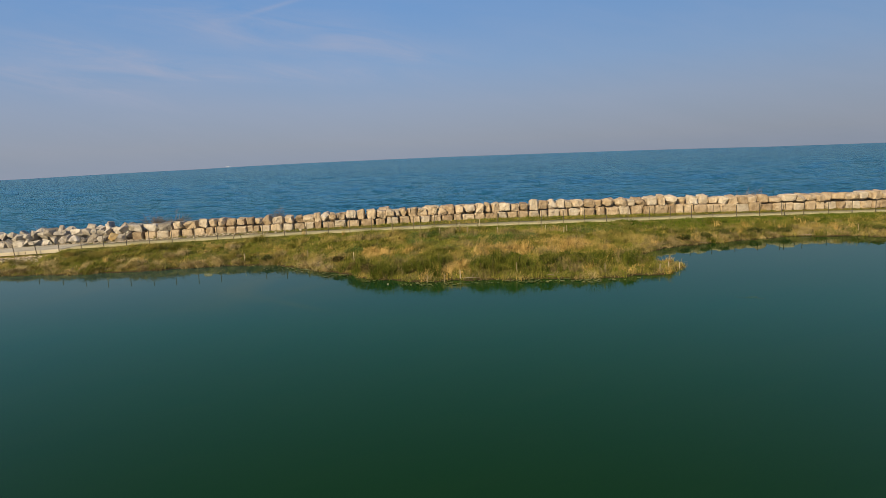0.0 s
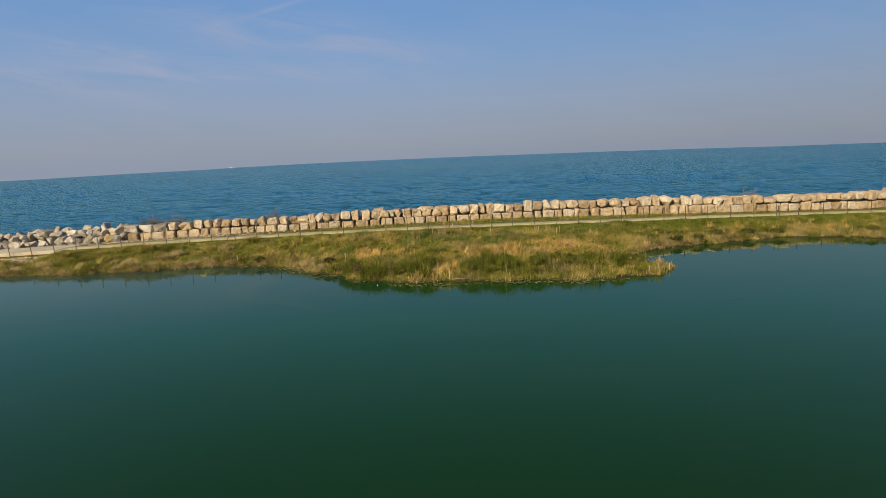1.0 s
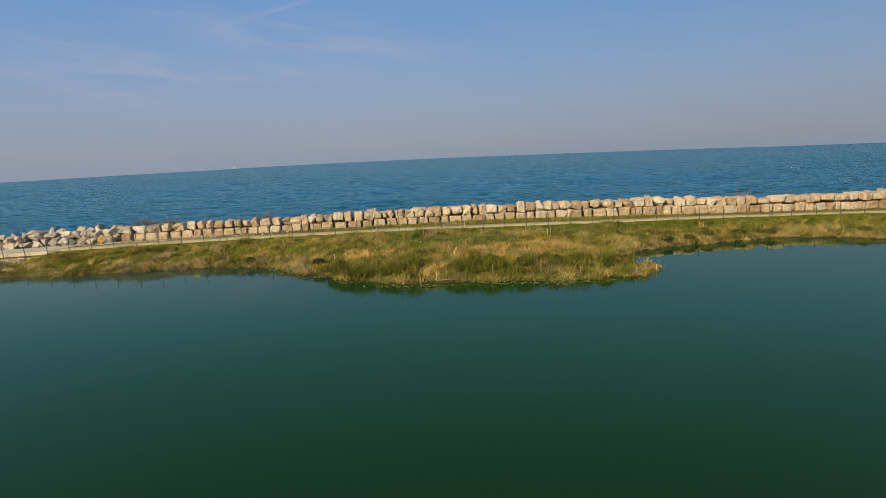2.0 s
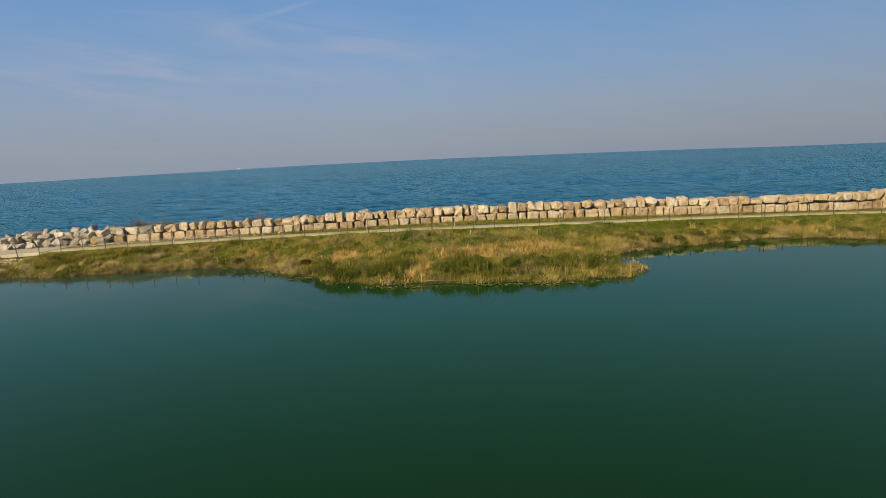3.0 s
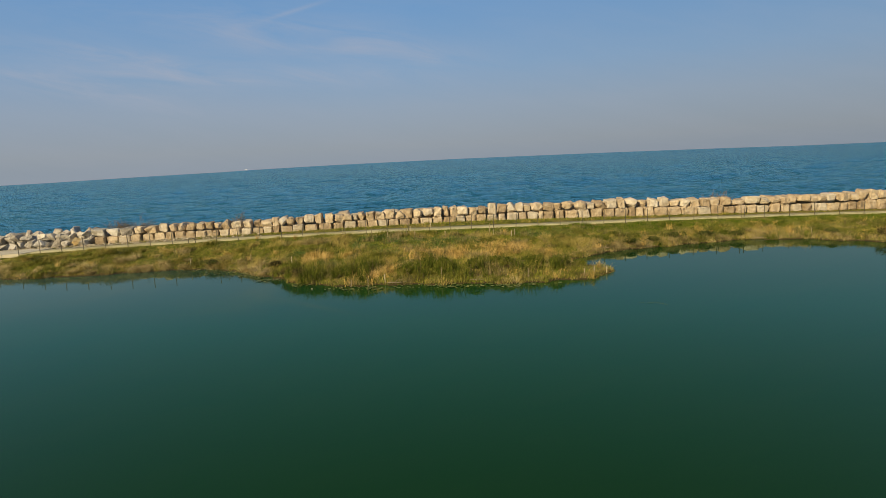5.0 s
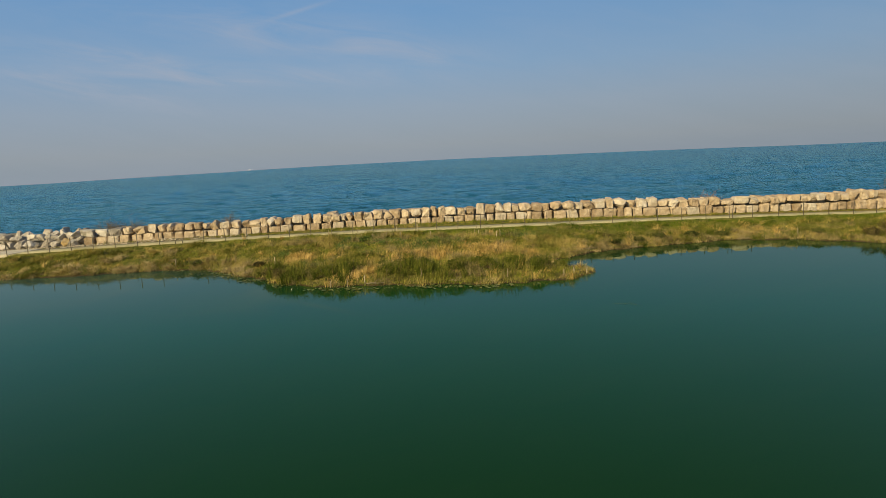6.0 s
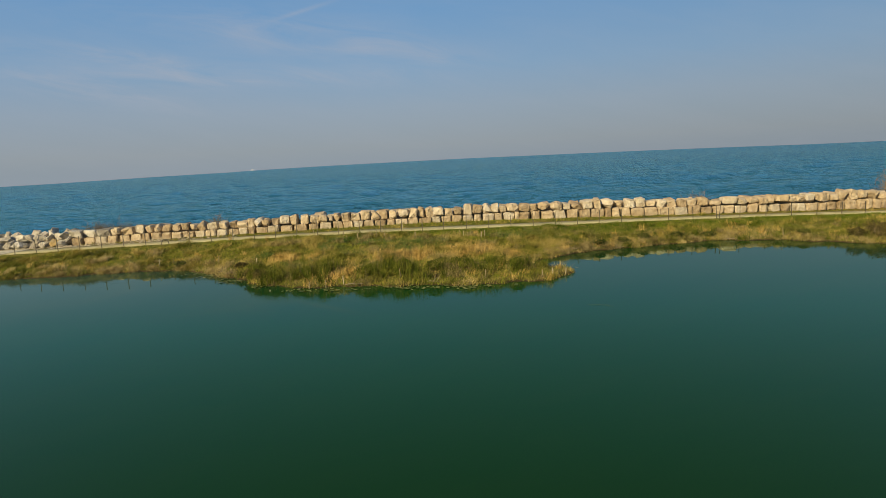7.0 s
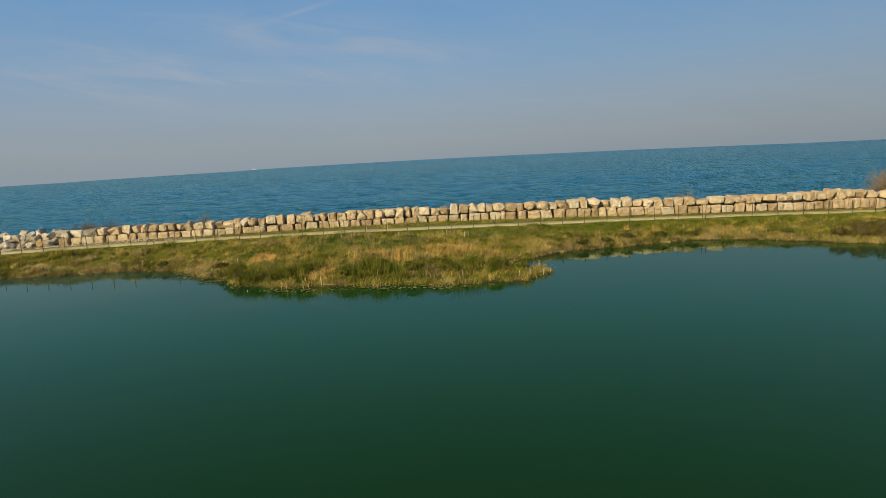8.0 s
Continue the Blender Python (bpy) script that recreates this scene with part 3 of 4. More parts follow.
def lay(parent, name, bm, mat, x, y, z, rz, label="", tip=(0, 0)):
    ob = part(name, bm, mat, parent, label)
    ob.matrix_parent_inverse = Matrix.Translation(parent.location).inverted()
    ob.matrix_basis = pose(x, y, z, tip[0], tip[1], rz)
    return ob


def joint_z(x):
    """Height of the bed between the two courses."""
    return curve(x, (1.45, 1.45, 1.6, 1.72, 1.85, 2.0, 2.02, 2.09, 2.12, 2.1, 2.18, 2.19, 2.14, 2.02, 1.92, 1.84, 1.75, 1.6, 1.6)) + 0.10 * (value_noise(x, 3, 2.0, 12) - 0.5)


low_row = []
for i, (x0, x1) in enumerate(zip(LOW_X[:-1], LOW_X[1:])):
    cut = x0 + (x1 - x0) * float(rng.uniform(0.4, 0.6))
    low_row += [(i, x0, cut), (i, cut, x1)] if x0 > 33 and x1 - x0 > 1.5 else [(i, x0, x1)]
for i, x0, x1 in low_row:
    x, w = (x0 + x1) / 2, x1 - x0
    turn = math.degrees(math.atan2(float(wall_line(x1) - wall_line(x0)), w)) + rng.uniform(-3, 3)
    z = float(crest(x)) - 0.10
    d = rng.uniform(1.1, 1.4)
    lay(stone_wall, "stone", rough_block(w * (0.92 if x < 33 else 0.89), d, float(joint_z(x)) - z + rng.uniform(-0.09 if x < 33 else -0.2, 0.03), rng, 0.34 if x < 33 else 0.55), M_PALE if i in PALE_LOW else M_STONE, x, float(wall_line(x)) + d / 2 + rng.uniform(-0.1, 0.12), z, turn)
top_row = []
for i, (x0, x1) in enumerate(zip(TOP_X[:-1], TOP_X[1:])):
    cut = x0 + (x1 - x0) * float(rng.uniform(0.4, 0.6))
    top_row += [(i, x0, cut), (i, cut, x1)] if x0 > 33 and x1 - x0 > 1.55 else [(i, x0, x1)]
for i, x0, x1 in top_row:
    x, w = (x0 + x1) / 2, x1 - x0
    z = float(joint_z(x)) - 0.03
    d = rng.uniform(0.95, 1.3)
    turn = math.degrees(math.atan2(float(wall_line(x1) - wall_line(x0)), w)) + rng.uniform(-7, 7)
    tall = TOP_Z[i] - z - 0.05 + (rng.uniform(-0.06, 0.05) if x < 33 else rng.uniform(-0.2, 0.05))
    if rng.uniform() < (0.3 if x < 33 else 0.5):
        bm = boulder(w * 1.06, d * 1.1, tall * 1.02, rng, 28, 5.0)
    else:
        bm = rough_block(w * rng.uniform(0.86, 0.93), d, tall, rng, rng.uniform(0.28, 0.62), 0.32, 0.10)
    lay(stone_wall, "stone", bm, M_PALE if i in PALE_TOP else M_BOULDER if i in GREY_TOP else M_STONE, x, float(wall_line(x)) + d / 2 + rng.uniform(0.0, 0.3), z, turn + rng.uniform(-6, 6), "", (rng.uniform(-3, 6), rng.uniform(-6, 6)))
x = -26.66
while x < 60:
    w = rng.uniform(1.0, 1.7)
    z = float(crest(x + w / 2)) - 0.25
    lay(stone_wall, "stone", rough_block(w * 1.12, 1.3, float(np.interp(x + w / 2, TOP_X, TOP_Z)) - z - rng.uniform(0.04, 0.45), rng, 0.7, 0.2, 0.08), M_STONE, x + w / 2, float(wall_line(x + w / 2)) + 2.0, z, rng.uniform(-8, 8) + 8)
    x += w

rubble = new("boulder_mound")
rubble.location = (-38.0, float(wall_line(-38)) + 0.8, float(crest(-38)))
tagged(rubble, "heaped grey angular limestone boulders at the end of the wall", "boulders", group="shore defences")


for row, (dy, dz, lo, hi, start) in enumerate(((0.35, -0.22, 0.85, 1.15, -58.0), (0.75, 0.5, 0.7, 0.95, -57.6), (1.7, 0.1, 1.3, 1.7, -58.0))):
    x = start
    while x < (-28.9 if row == 0 else -29.2 if row == 1 else -27.9):
        w = rng.uniform(0.7, 1.2)
        c = x + w / 2
        if row == 0 and -30.4 < c < -29.5:
            x += w
            continue
        lay(rubble, "boulder", boulder(w * 1.3, rng.uniform(0.9, 1.4), rng.uniform(lo, hi), rng, int(rng.integers(12, 18)), 3.0), M_BOULDER, c, float(wall_line(c)) + dy + rng.uniform(-0.2, 0.25), float(crest(c)) + dz + rng.uniform(-0.12, 0.14), rng.uniform(-40, 40), "", (rng.uniform(-14, 14), rng.uniform(-18, 18)))
        x += 0.86 * w
lay(rubble, "boulder", boulder(1.0, 1.0, 0.8, rng, 18, 3.4), M_OCHRE, -29.95, float(wall_line(-29.95)) + 0.15, float(crest(-29.95)) + 0.02, 10, "ochre yellow boulder")
for x, dy, dz, w, h in ((-30.75, 0.5, -0.1, 1.1, 0.95), (-30.2, 1.0, 0.0, 1.3, 1.15), (-29.2, 0.9, 0.0, 1.2, 1.1), (-29.6, 1.3, 0.1, 1.3, 1.1)):
    lay(rubble, "boulder", boulder(w, 1.1, h, rng, 16, 3.0), M_BOULDER, x, float(wall_line(x)) + dy, float(crest(x)) + dz, rng.uniform(-40, 40))
for x, w, h in ((-31.6, 0.55, 0.4), (-30.9, 0.5, 0.45), (-29.0, 0.7, 0.75)):
    lay(rubble, "boulder", boulder(w, 0.6, h, rng, 12, 2.6), M_BOULDER, x, float(wall_line(x)) - 0.05, float(crest(x)) - 0.05, rng.uniform(-40, 40))

# broken stone strewn along the verge where the wall begins
chip_v, chip_f = [], []
cx_, cy_ = [], []
for _ in range(3200):
    x = rng.uniform(-37, -12)
    if rng.uniform() < np.interp(x, (-37, -32, -20, -12), (0.6, 1.0, 0.7, 0.1)):
        cx_.append(x)
        cy_.append(rng.uniform(float(path_far(x)) - 0.3, float(wall_line(x)) + 0.25))
for x, y, z in zip(cx_, cy_, height(np.array(cx_), np.array(cy_))):
    q, a0, k0 = 0.03 + 0.15 * rng.uniform() ** 4, rng.uniform(0, 6.28), len(chip_v)
    chip_v += [(x + q * math.cos(a0 + k * 1.57), y + 0.8 * q * math.sin(a0 + k * 1.57), z + q * rng.uniform(-0.1, 0.25)) for k in range(4)] + [(x + q * 0.2, y, z + q * rng.uniform(0.6, 1.0))]
    chip_f += [(k0 + k, k0 + (k + 1) % 4, k0 + 4) for k in range(4)]
chips = mesh_object("stone_chips", chip_v, chip_f, M_CHIP)
tagged(chips, "pale broken stone strewn at the foot of the wall", "stones", kind="stuff")

# ---- fence ----
fence = new("wire_fence")
fence.location = (0, float(path_near(0)) - 0.25, float(path_z(0)))
tagged(fence, "low wire fence on thin dark steel posts beside the footpath", "fence")
post_x = [float(np.interp(k, (-8, 0, 21, 28, 30, 32, 34, 38, 46), (-47, -31.85, 7.55, 21.66, 25.85, 30.46, 34.91, 44.92, 64))) for k in range(-8, 47) if k != 8] + [32.95]
post_x.sort()


def fence_foot(x):
    y = float(path_near(x)) - 0.25
    return Vector((x, y, float(height(np.array([x]), np.array([y]))[0])))


def tube(bm, points, radii, sides=5):
    """A tapering tube through points."""
    rings = []
    for i, p in enumerate(points):
        ahead_ = (Vector(points[min(i + 1, len(points) - 1)]) - Vector(points[max(i - 1, 0)])).normalized()
        side = ahead_.orthogonal().normalized()
        other = ahead_.cross(side)
        rings.append([bm.verts.new(Vector(p) + (side * math.cos(a) + other * math.sin(a)) * radii[i]) for a in [2 * math.pi * k / sides for k in range(sides)]])
    for a, b in zip(rings[:-1], rings[1:]):
        for k in range(sides):
            bm.faces.new((a[k], a[(k + 1) % sides], b[(k + 1) % sides], b[k]))
    bm.faces.new(list(reversed(rings[0])))
    bm.faces.new(rings[-1])


def steel_post(tall):
    """A studded T post: flange, web and a spade of a foot."""
    bm = bmesh.new()
    for sx, sy, oy in ((0.058, 0.014, 0.0), (0.014, 0.05, 0.028)):
        bmesh.ops.create_cube(bm, size=1, matrix=Matrix.LocRotScale((0, oy, tall / 2 - 0.1), None, (sx, sy, tall + 0.2)))
    for k in range(8):
        bmesh.ops.create_cube(bm, size=1, matrix=Matrix.LocRotScale((0, -0.011, 0.15 + k * (tall - 0.2) / 8), None, (0.02, 0.012, 0.03)))
    return bm


tops = []
for x in post_x:
    foot = fence_foot(x)
    tall = 1.19 + rng.uniform(-0.06, 0.08)
    lean_x = rng.uniform(-3, 3) if x > -33 else rng.uniform(-16, -4)
    ob = part("post", steel_post(tall), M_POST, fence)
    ob.matrix_parent_inverse = Matrix.Translation(fence.location).inverted()
    ob.matrix_basis = pose(foot.x, foot.y, foot.z, rng.uniform(-3, 3), lean_x, rng.uniform(-10, 10))
    tops.append((foot, ob.matrix_basis @ Vector((0, -0.02, 1)) - foot))
for level in (0.35, 0.7, 1.02):
    bm = bmesh.new()
    pts = []
    for (f0, u0), (f1, u1) in zip(tops[:-1], tops[1:]):
        a, b = f0 + u0 * level, f1 + u1 * level
        pts += [a, (a + b) / 2 - Vector((0, 0, 0.02))]
    tube(bm, pts, [0.0025] * len(pts), 3)
    ob = part("wire", bm, M_WIRE, fence)
    ob.matrix_parent_inverse = Matrix.Translation(fence.location).inverted()

# ---- grass and reeds ----
def blades(name, x, y, tall, wide_, lean, mat, label, sink=0.03, lean_to=None, fan=1.0):
    """Bent blades at x, y on the ground, all in one mesh."""
    n = len(x)
    z = np.maximum(height(x, y), -0.25) - sink
    a, b = rng.uniform(0, 2 * np.pi, n), rng.uniform(0, 2 * np.pi, n)
    if lean_to is not None:
        b = lean_to + rng.normal(0, fan, n)
    u = np.stack([np.cos(a), np.sin(a), 0 * a], -1) * (wide_ / 2)[:, None]
    l = np.stack([np.cos(b), np.sin(b), 0 * b], -1) * (lean * tall)[:, None]
    base = np.stack([x, y, z], -1)
    up = np.stack([0 * a, 0 * a, tall], -1)
    mid = base + 0.55 * up + 0.35 * l
    tip = base + up * np.sqrt(np.maximum(1 - 0.7 * lean ** 2, 0.1))[:, None] + l
    co = np.stack([base - u, base + u, mid - 0.75 * u, mid + 0.75 * u, tip], 1).reshape(-1, 3)
    k = 5 * np.arange(n)
    loops = np.stack([k, k + 1, k + 3, k + 2, k + 2, k + 3, k + 4], -1).reshape(-1)
    starts = np.stack([7 * np.arange(n), 7 * np.arange(n) + 4], -1).reshape(-1)
    return stuff_mesh(name, co, loops, starts, mat, label, "grass")


def stuff_mesh(name, co, loops, starts, mat, label, category):
    me = bpy.data.meshes.new(name)
    me.vertices.add(len(co))
    me.vertices.foreach_set("co", co.reshape(-1).astype(np.float32))
    me.loops.add(len(loops))
    me.loops.foreach_set("vertex_index", loops.astype(np.int32))
    me.polygons.add(len(starts))
    me.polygons.foreach_set("loop_start", starts.astype(np.int32))
    me.materials.append(mat)
    me.update(calc_edges=True)
    return tagged(new(name, me), label, category, kind="stuff")


def leaves(name, x, y, rise_, size, mat, label):
    """Small leaf blades strewn at x, y, each at its own height over the ground."""
    n = len(x)
    c = np.stack([x, y, height(x, y) + rise_], -1)
    u, v = rng.normal(0, 1, (n, 3)), rng.normal(0, 1, (n, 3))
    u, v = u / np.linalg.norm(u, axis=1)[:, None] * size[:, None], v / np.linalg.norm(v, axis=1)[:, None] * size[:, None] * 0.5
    co = np.stack([c + u, c + v, c - u, c - v], 1).reshape(-1, 3)
    return stuff_mesh(name, co, np.arange(4 * n), 4 * np.arange(n), mat, label, "plants")


def scatter(count, x0, x1, y0, y1, keep):
    x, y = rng.uniform(x0, x1, count), rng.uniform(y0, y1, count)
    ok = rng.uniform(0, 1, count) < keep(x, y)
    return x[ok], y[ok]


def clumps(count, x0, x1, y0, y1, keep, per, spread):
    """Tufts: blades gathered round centres."""
    cx, cy = scatter(count, x0, x1, y0, y1, keep)
    size = rng.uniform(0.55, 1.3, len(cx))
    x = np.repeat(cx, per) + rng.normal(0, 1, len(cx) * per) * np.repeat(size, per) * spread
    y = np.repeat(cy, per) + rng.normal(0, 1, len(cx) * per) * np.repeat(size, per) * spread
    return x, y, np.repeat(size, per)


def tussocks(count, x0, x1, y0, y1, keep, per, spread):
    """Round tussocks: blades that spring outwards from their hearts; also gives each blade's way out."""
    cx, cy = scatter(count, x0, x1, y0, y1, keep)
    size = rng.uniform(0.5, 1.35, len(cx))
    ox, oy = rng.normal(0, spread, len(cx) * per), rng.normal(0, spread, len(cx) * per)
    big = np.repeat(size, per)
    return np.repeat(cx, per) + ox * big, np.repeat(cy, per) + oy * big, big, np.arctan2(oy, ox) + 0.25


def on_bank(x, y):
    return (inland(x, y) > 0.05) & (y < path_near(x) - 0.1)


def upslope(x, y):
    """0 at the water, 1 at the path."""
    d = np.maximum(inland(x, y), 0)
    return d / (d + np.maximum(path_near(x) - y, 0) + 0.01)


def spit(x, y):
    """1 on the spit, 0 on the bank behind it."""
    return np.clip((46.5 - y) / 3, 0, 1) * (x > -8) * (x < 17.5)


def near_spot(x, y, spots):
    f = np.zeros(np.shape(x))
    for sx, sy, rx, ry in spots:
        f = np.maximum(f, np.exp(-((x - sx) / rx) ** 2 - ((y - sy) / ry) ** 2))
    return f


# stands of dry straw, dark sedge and broad-leaved plants: x, y and half-widths
STRAW_SPOTS = [(11.1, 44.0, 2.4, 2.0), (9.4, 46.0, 1.6, 0.9), (12.8, 44.3, 1.3, 1.0), (7.6, 41.0, 2.0, 0.7), (-4.6, 43.8, 0.9, 1.3), (2.0, 38.1, 0.9, 0.7), (3.6, 41.2, 1.4, 0.6), (14.3, 47.2, 2.2, 0.7),
               (-11.4, 47.5, 2.5, 0.8), (-2.7, 43.0, 1.2, 0.7), (5.6, 42.4, 1.6, 0.6), (27, 50.9, 1.6, 0.6), (33.2, 51.5, 2.4, 1.6), (46.4, 53.2, 1.6, 1.0), (20.5, 48.6, 1.4, 0.5)]
SEDGE_SPOTS = [(5.4, 38.6, 0.9, 0.6), (7.4, 38.1, 0.8, 0.6), (8.8, 39.2, 0.7, 0.5), (9.6, 38.6, 0.8, 0.6), (11.2, 39.4, 0.8, 0.6), (12.8, 38.5, 0.9, 0.6), (-1.2, 38.2, 0.9, 0.7), (0.3, 38.8, 0.8, 0.6), (-4.4, 38.9, 0.9, 0.8), (-2.9, 38.3, 0.8, 0.7),
               (14.5, 39.6, 0.8, 0.5), (3.2, 37.8, 0.8, 0.6), (1.0, 39.4, 0.8, 0.5), (4.4, 39.6, 0.7, 0.5), (-3.6, 37.5, 0.9, 0.5), (-0.4, 37.3, 1.0, 0.5), (4.8, 37.3, 1.0, 0.5), (7.0, 37.0, 0.8, 0.5), (10.8, 37.6, 0.9, 0.5), (-5.6, 40.2, 0.8, 0.9), (48.0, 44.8, 3.0, 1.8), (21.2, 49.6, 0.5, 0.35), (22.8, 49.5, 0.5, 0.35), (25.0, 50.1, 0.6, 0.35), (27.8, 50.6, 0.6, 0.35), (29.8, 50.6, 0.5, 0.35), (47.0, 48.5, 3.0, 1.5), (38.5, 47.4, 1.6, 0.6)]
LEAFY_SPOTS = [(6.5, 45.4, 1.8, 1.3), (4.8, 44.7, 1.4, 1.0), (8.2, 46.6, 1.0, 0.7), (-0.4, 48.6, 1.6, 0.9), (-1.4, 45.9, 1.2, 0.8), (-6.0, 44.4, 0.9, 0.9), (2.5, 46.5, 1.6, 1.0), (1.0, 43.8, 1.0, 0.7), (-2.8, 41.1, 0.9, 0.7), (14.0, 49.5, 3.0, 1.2)]


def bare(x, y):
    """0 on the cobbles below the walkway, 1 elsewhere."""
    return 1 - 0.97 * np.clip(1.6 * np.exp(-((x + 37.0) / 4.2) ** 2 - ((y - 48.4) / 1.9) ** 2), 0, 1)


def lush_zone(x, y):
    """Lush spring grass: a strip below the path that widens where the bank is high."""
    return on_bank(x, y) * np.clip((x + 6) / 10, 0.04, 1) * (y > path_near(x) - np.interp(x, (-34, -5, 6, 12, 66), (1.2, 1.0, 1.5, 2.9, 3.7)) - 1.2 * (value_noise(x, y, 1.5, 24) - 0.3))


# short grass all over the bank
gxs, gys = scatter(760000, -54, 62, 35, 61, lambda x, y: on_bank(x, y) * (0.4 + 0.6 * value_noise(x, y, 1.3, 21)) * (1 - 0.75 * near_spot(x, y, SEDGE_SPOTS)) * (1 - 0.93 * lush_zone(x, y)) * bare(x, y) * (1 - 0.75 * near_spot(x, y, [(15.6, 38.2, 1.7, 1.4)])) * np.where((x > 15.5) & (y > 43), np.clip(0.25 + inland(x, y) / 2.2, 0, 1), 1))
n = len(gxs)
hgt = rng.uniform(0.08, 0.26, n) * np.clip((path_near(gxs) - gys) / 1.2, 0.4, 1) * (0.5 + 1.1 * value_noise(gxs, gys, 1.1, 22))
east = gxs + 2.5 * (value_noise(gxs, gys, 2.0, 95) - 0.5) > 17.5
for name_, mat_, pick, label_ in (("bank_grass", M_GRASS, ~east, "short green spring grass covering the bank"), ("bay_grass", M_GRASS_DIM, east, "short olive grass round the inner bay, toned darker")):
    n = int(pick.sum())
    blades(name_, gxs[pick], gys[pick], hgt[pick], rng.uniform(0.016, 0.034, n), rng.uniform(0.2, 1.0, n), mat_, label_)
# the verge between path and wall
vx, vy = scatter(110000, -32, 62, 53, 64, lambda x, y: ((y > path_far(x) - 0.05) & (y < wall_line(x) + 0.1)) * (0.3 + 0.7 * value_noise(x, y, 1.2, 23)) * np.clip((x + 24) / 8, 0.12, 1))
n = len(vx)
blades("verge_grass", vx, vy, rng.uniform(0.06, 0.26, n) * np.clip((vy - path_far(vx)) / 0.6, 0.35, 1), rng.uniform(0.016, 0.03, n), rng.uniform(0.1, 0.6, n), M_GRASS, "sparse green grass at the foot of the wall")
qx, qy, qs = clumps(2800, -32, 62, 53, 64, lambda x, y: ((y > path_far(x) - 0.1 - 1.6 * near_spot(x, y, [(2.6, 54.9, 0.9, 0.9)])) & (y < wall_line(x) - 0.02)) * np.clip(0.1 + 0.3 * value_noise(x, y, 1.5, 26) + near_spot(x, y, [(2.5, 55.4, 1.5, 1.0), (13.0, 56.6, 2.0, 0.5), (-3.5, 55.6, 1.0, 0.4)]), 0, 1), 24, 0.14)
blades("verge_tufts", qx, qy, rng.uniform(0.15, 0.42, len(qx)) * qs, rng.uniform(0.014, 0.03, len(qx)), rng.uniform(0.2, 1.0, len(qx)), M_TUFT, "brownish dry grass tufts between path and wall")
# a lush strip below the path
lx_, ly_ = scatter(380000, -33, 62, 44, 62, lambda x, y: lush_zone(x, y) * (0.4 + 0.6 * value_noise(x, y, 1.0, 25)))
n = len(lx_)
blades("lush_grass", lx_, ly_, rng.uniform(0.1, 0.3, n) * np.clip((path_near(lx_) - ly_) / 1.2, 0.4, 1), rng.uniform(0.018, 0.036, n), rng.uniform(0.2, 0.9, n), M_LUSH, "lush bright green grass strip below the path")


# olive, half-dry tufts
def tuft_keep(x, y):
    lower = np.clip((path_near(x) - y - 0.6) / 3.0, 0, 1)
    return on_bank(x, y) * (1 - 0.88 * lush_zone(x, y)) * np.clip((value_noise(x, y, 2.6, 31) + 0.5 * value_noise(x, y, 0.9, 32)) * 1.5 - 0.75 + 0.2 * spit(x, y), 0, 1) * lower * bare(x, y)


tx, ty, ts = clumps(17000, -54, 62, 35, 60, tuft_keep, 30, 0.17)
blades("olive_tufts", tx, ty, rng.uniform(0.2, 0.5, len(tx)) * ts * (0.7 + 0.3 * spit(tx, ty) + 0.3 * (tx > 18)), rng.uniform(0.012, 0.028, len(tx)), rng.uniform(0.2, 1.1, len(tx)), M_TUFT, "half-dry olive grass tufts on the bank", lean_to=0.25)
# long wind-bent clumps that lie over one another
per_ = 150
bx_, by_, bs_ = clumps(1700, -54, 62, 38, 60, lambda x, y: np.clip(1.3 * tuft_keep(x, y) * np.where(spit(x, y) > 0.3, 0.3, 1.0), 0, 1), per_, 0.27)
swing = np.repeat(rng.normal(0.2, 0.8, len(bx_) // per_), per_)
blades("bent_grass", bx_, by_, rng.uniform(0.4, 0.85, len(bx_)) * bs_ * (1 - 0.35 * (bx_ > 18)), rng.uniform(0.010, 0.022, len(bx_)), rng.uniform(0.7, 1.2, len(bx_)), M_TUFT, "long wind-bent half-dry grass lying in clumps", lean_to=swing, fan=0.4)


# dry straw: in stands, and in a band along the water
def straw_keep(x, y):
    d = inland(x, y)
    fringe = np.exp(-((d - 0.8) / 0.8) ** 2) * (0.3 + 1.1 * value_noise(x, y, 1.8, 41))
    fringe = fringe * (1 - spit(x, y) * 0.88)
    patch = 1.4 * near_spot(x, y, STRAW_SPOTS) * np.clip(2.6 * (value_noise(x, y, 1.0, 43) - 0.25), 0.06, 1)
    return on_bank(x, y) * np.clip(patch + 0.5 * fringe * np.where(x > 15, 0.3, 1.0) + 0.3 * np.clip(value_noise(x, y, 1.6, 42) - 0.8, 0, 1), 0, 1) * (1 - 0.9 * near_spot(x, y, SEDGE_SPOTS)) * np.where((path_near(x) - y < 2.5), 0.15, 1) * bare(x, y)


sx, sy, ss = (np.concatenate(v) for v in zip(clumps(7000, -54, 62, 35, 60, straw_keep, 42, 0.20), clumps(3400, -8, 17, 35.5, 48.5, straw_keep, 46, 0.20), clumps(900, -50, -8, 42.5, 48.5, straw_keep, 42, 0.20)))
tall_ = rng.uniform(0.2, 0.66, len(sx)) * ss * (0.42 + 0.3 * (sx > 18) + 0.7 * spit(sx, sy) * np.clip((15.5 - sx) / 5, 0.05, 1))
blades("dry_straw", sx, sy, tall_, rng.uniform(0.009, 0.020, len(sx)), rng.uniform(0.2, 1.15, len(sx)), M_STRAW, "dry straw-coloured grass in tufts near the water", lean_to=0.25)
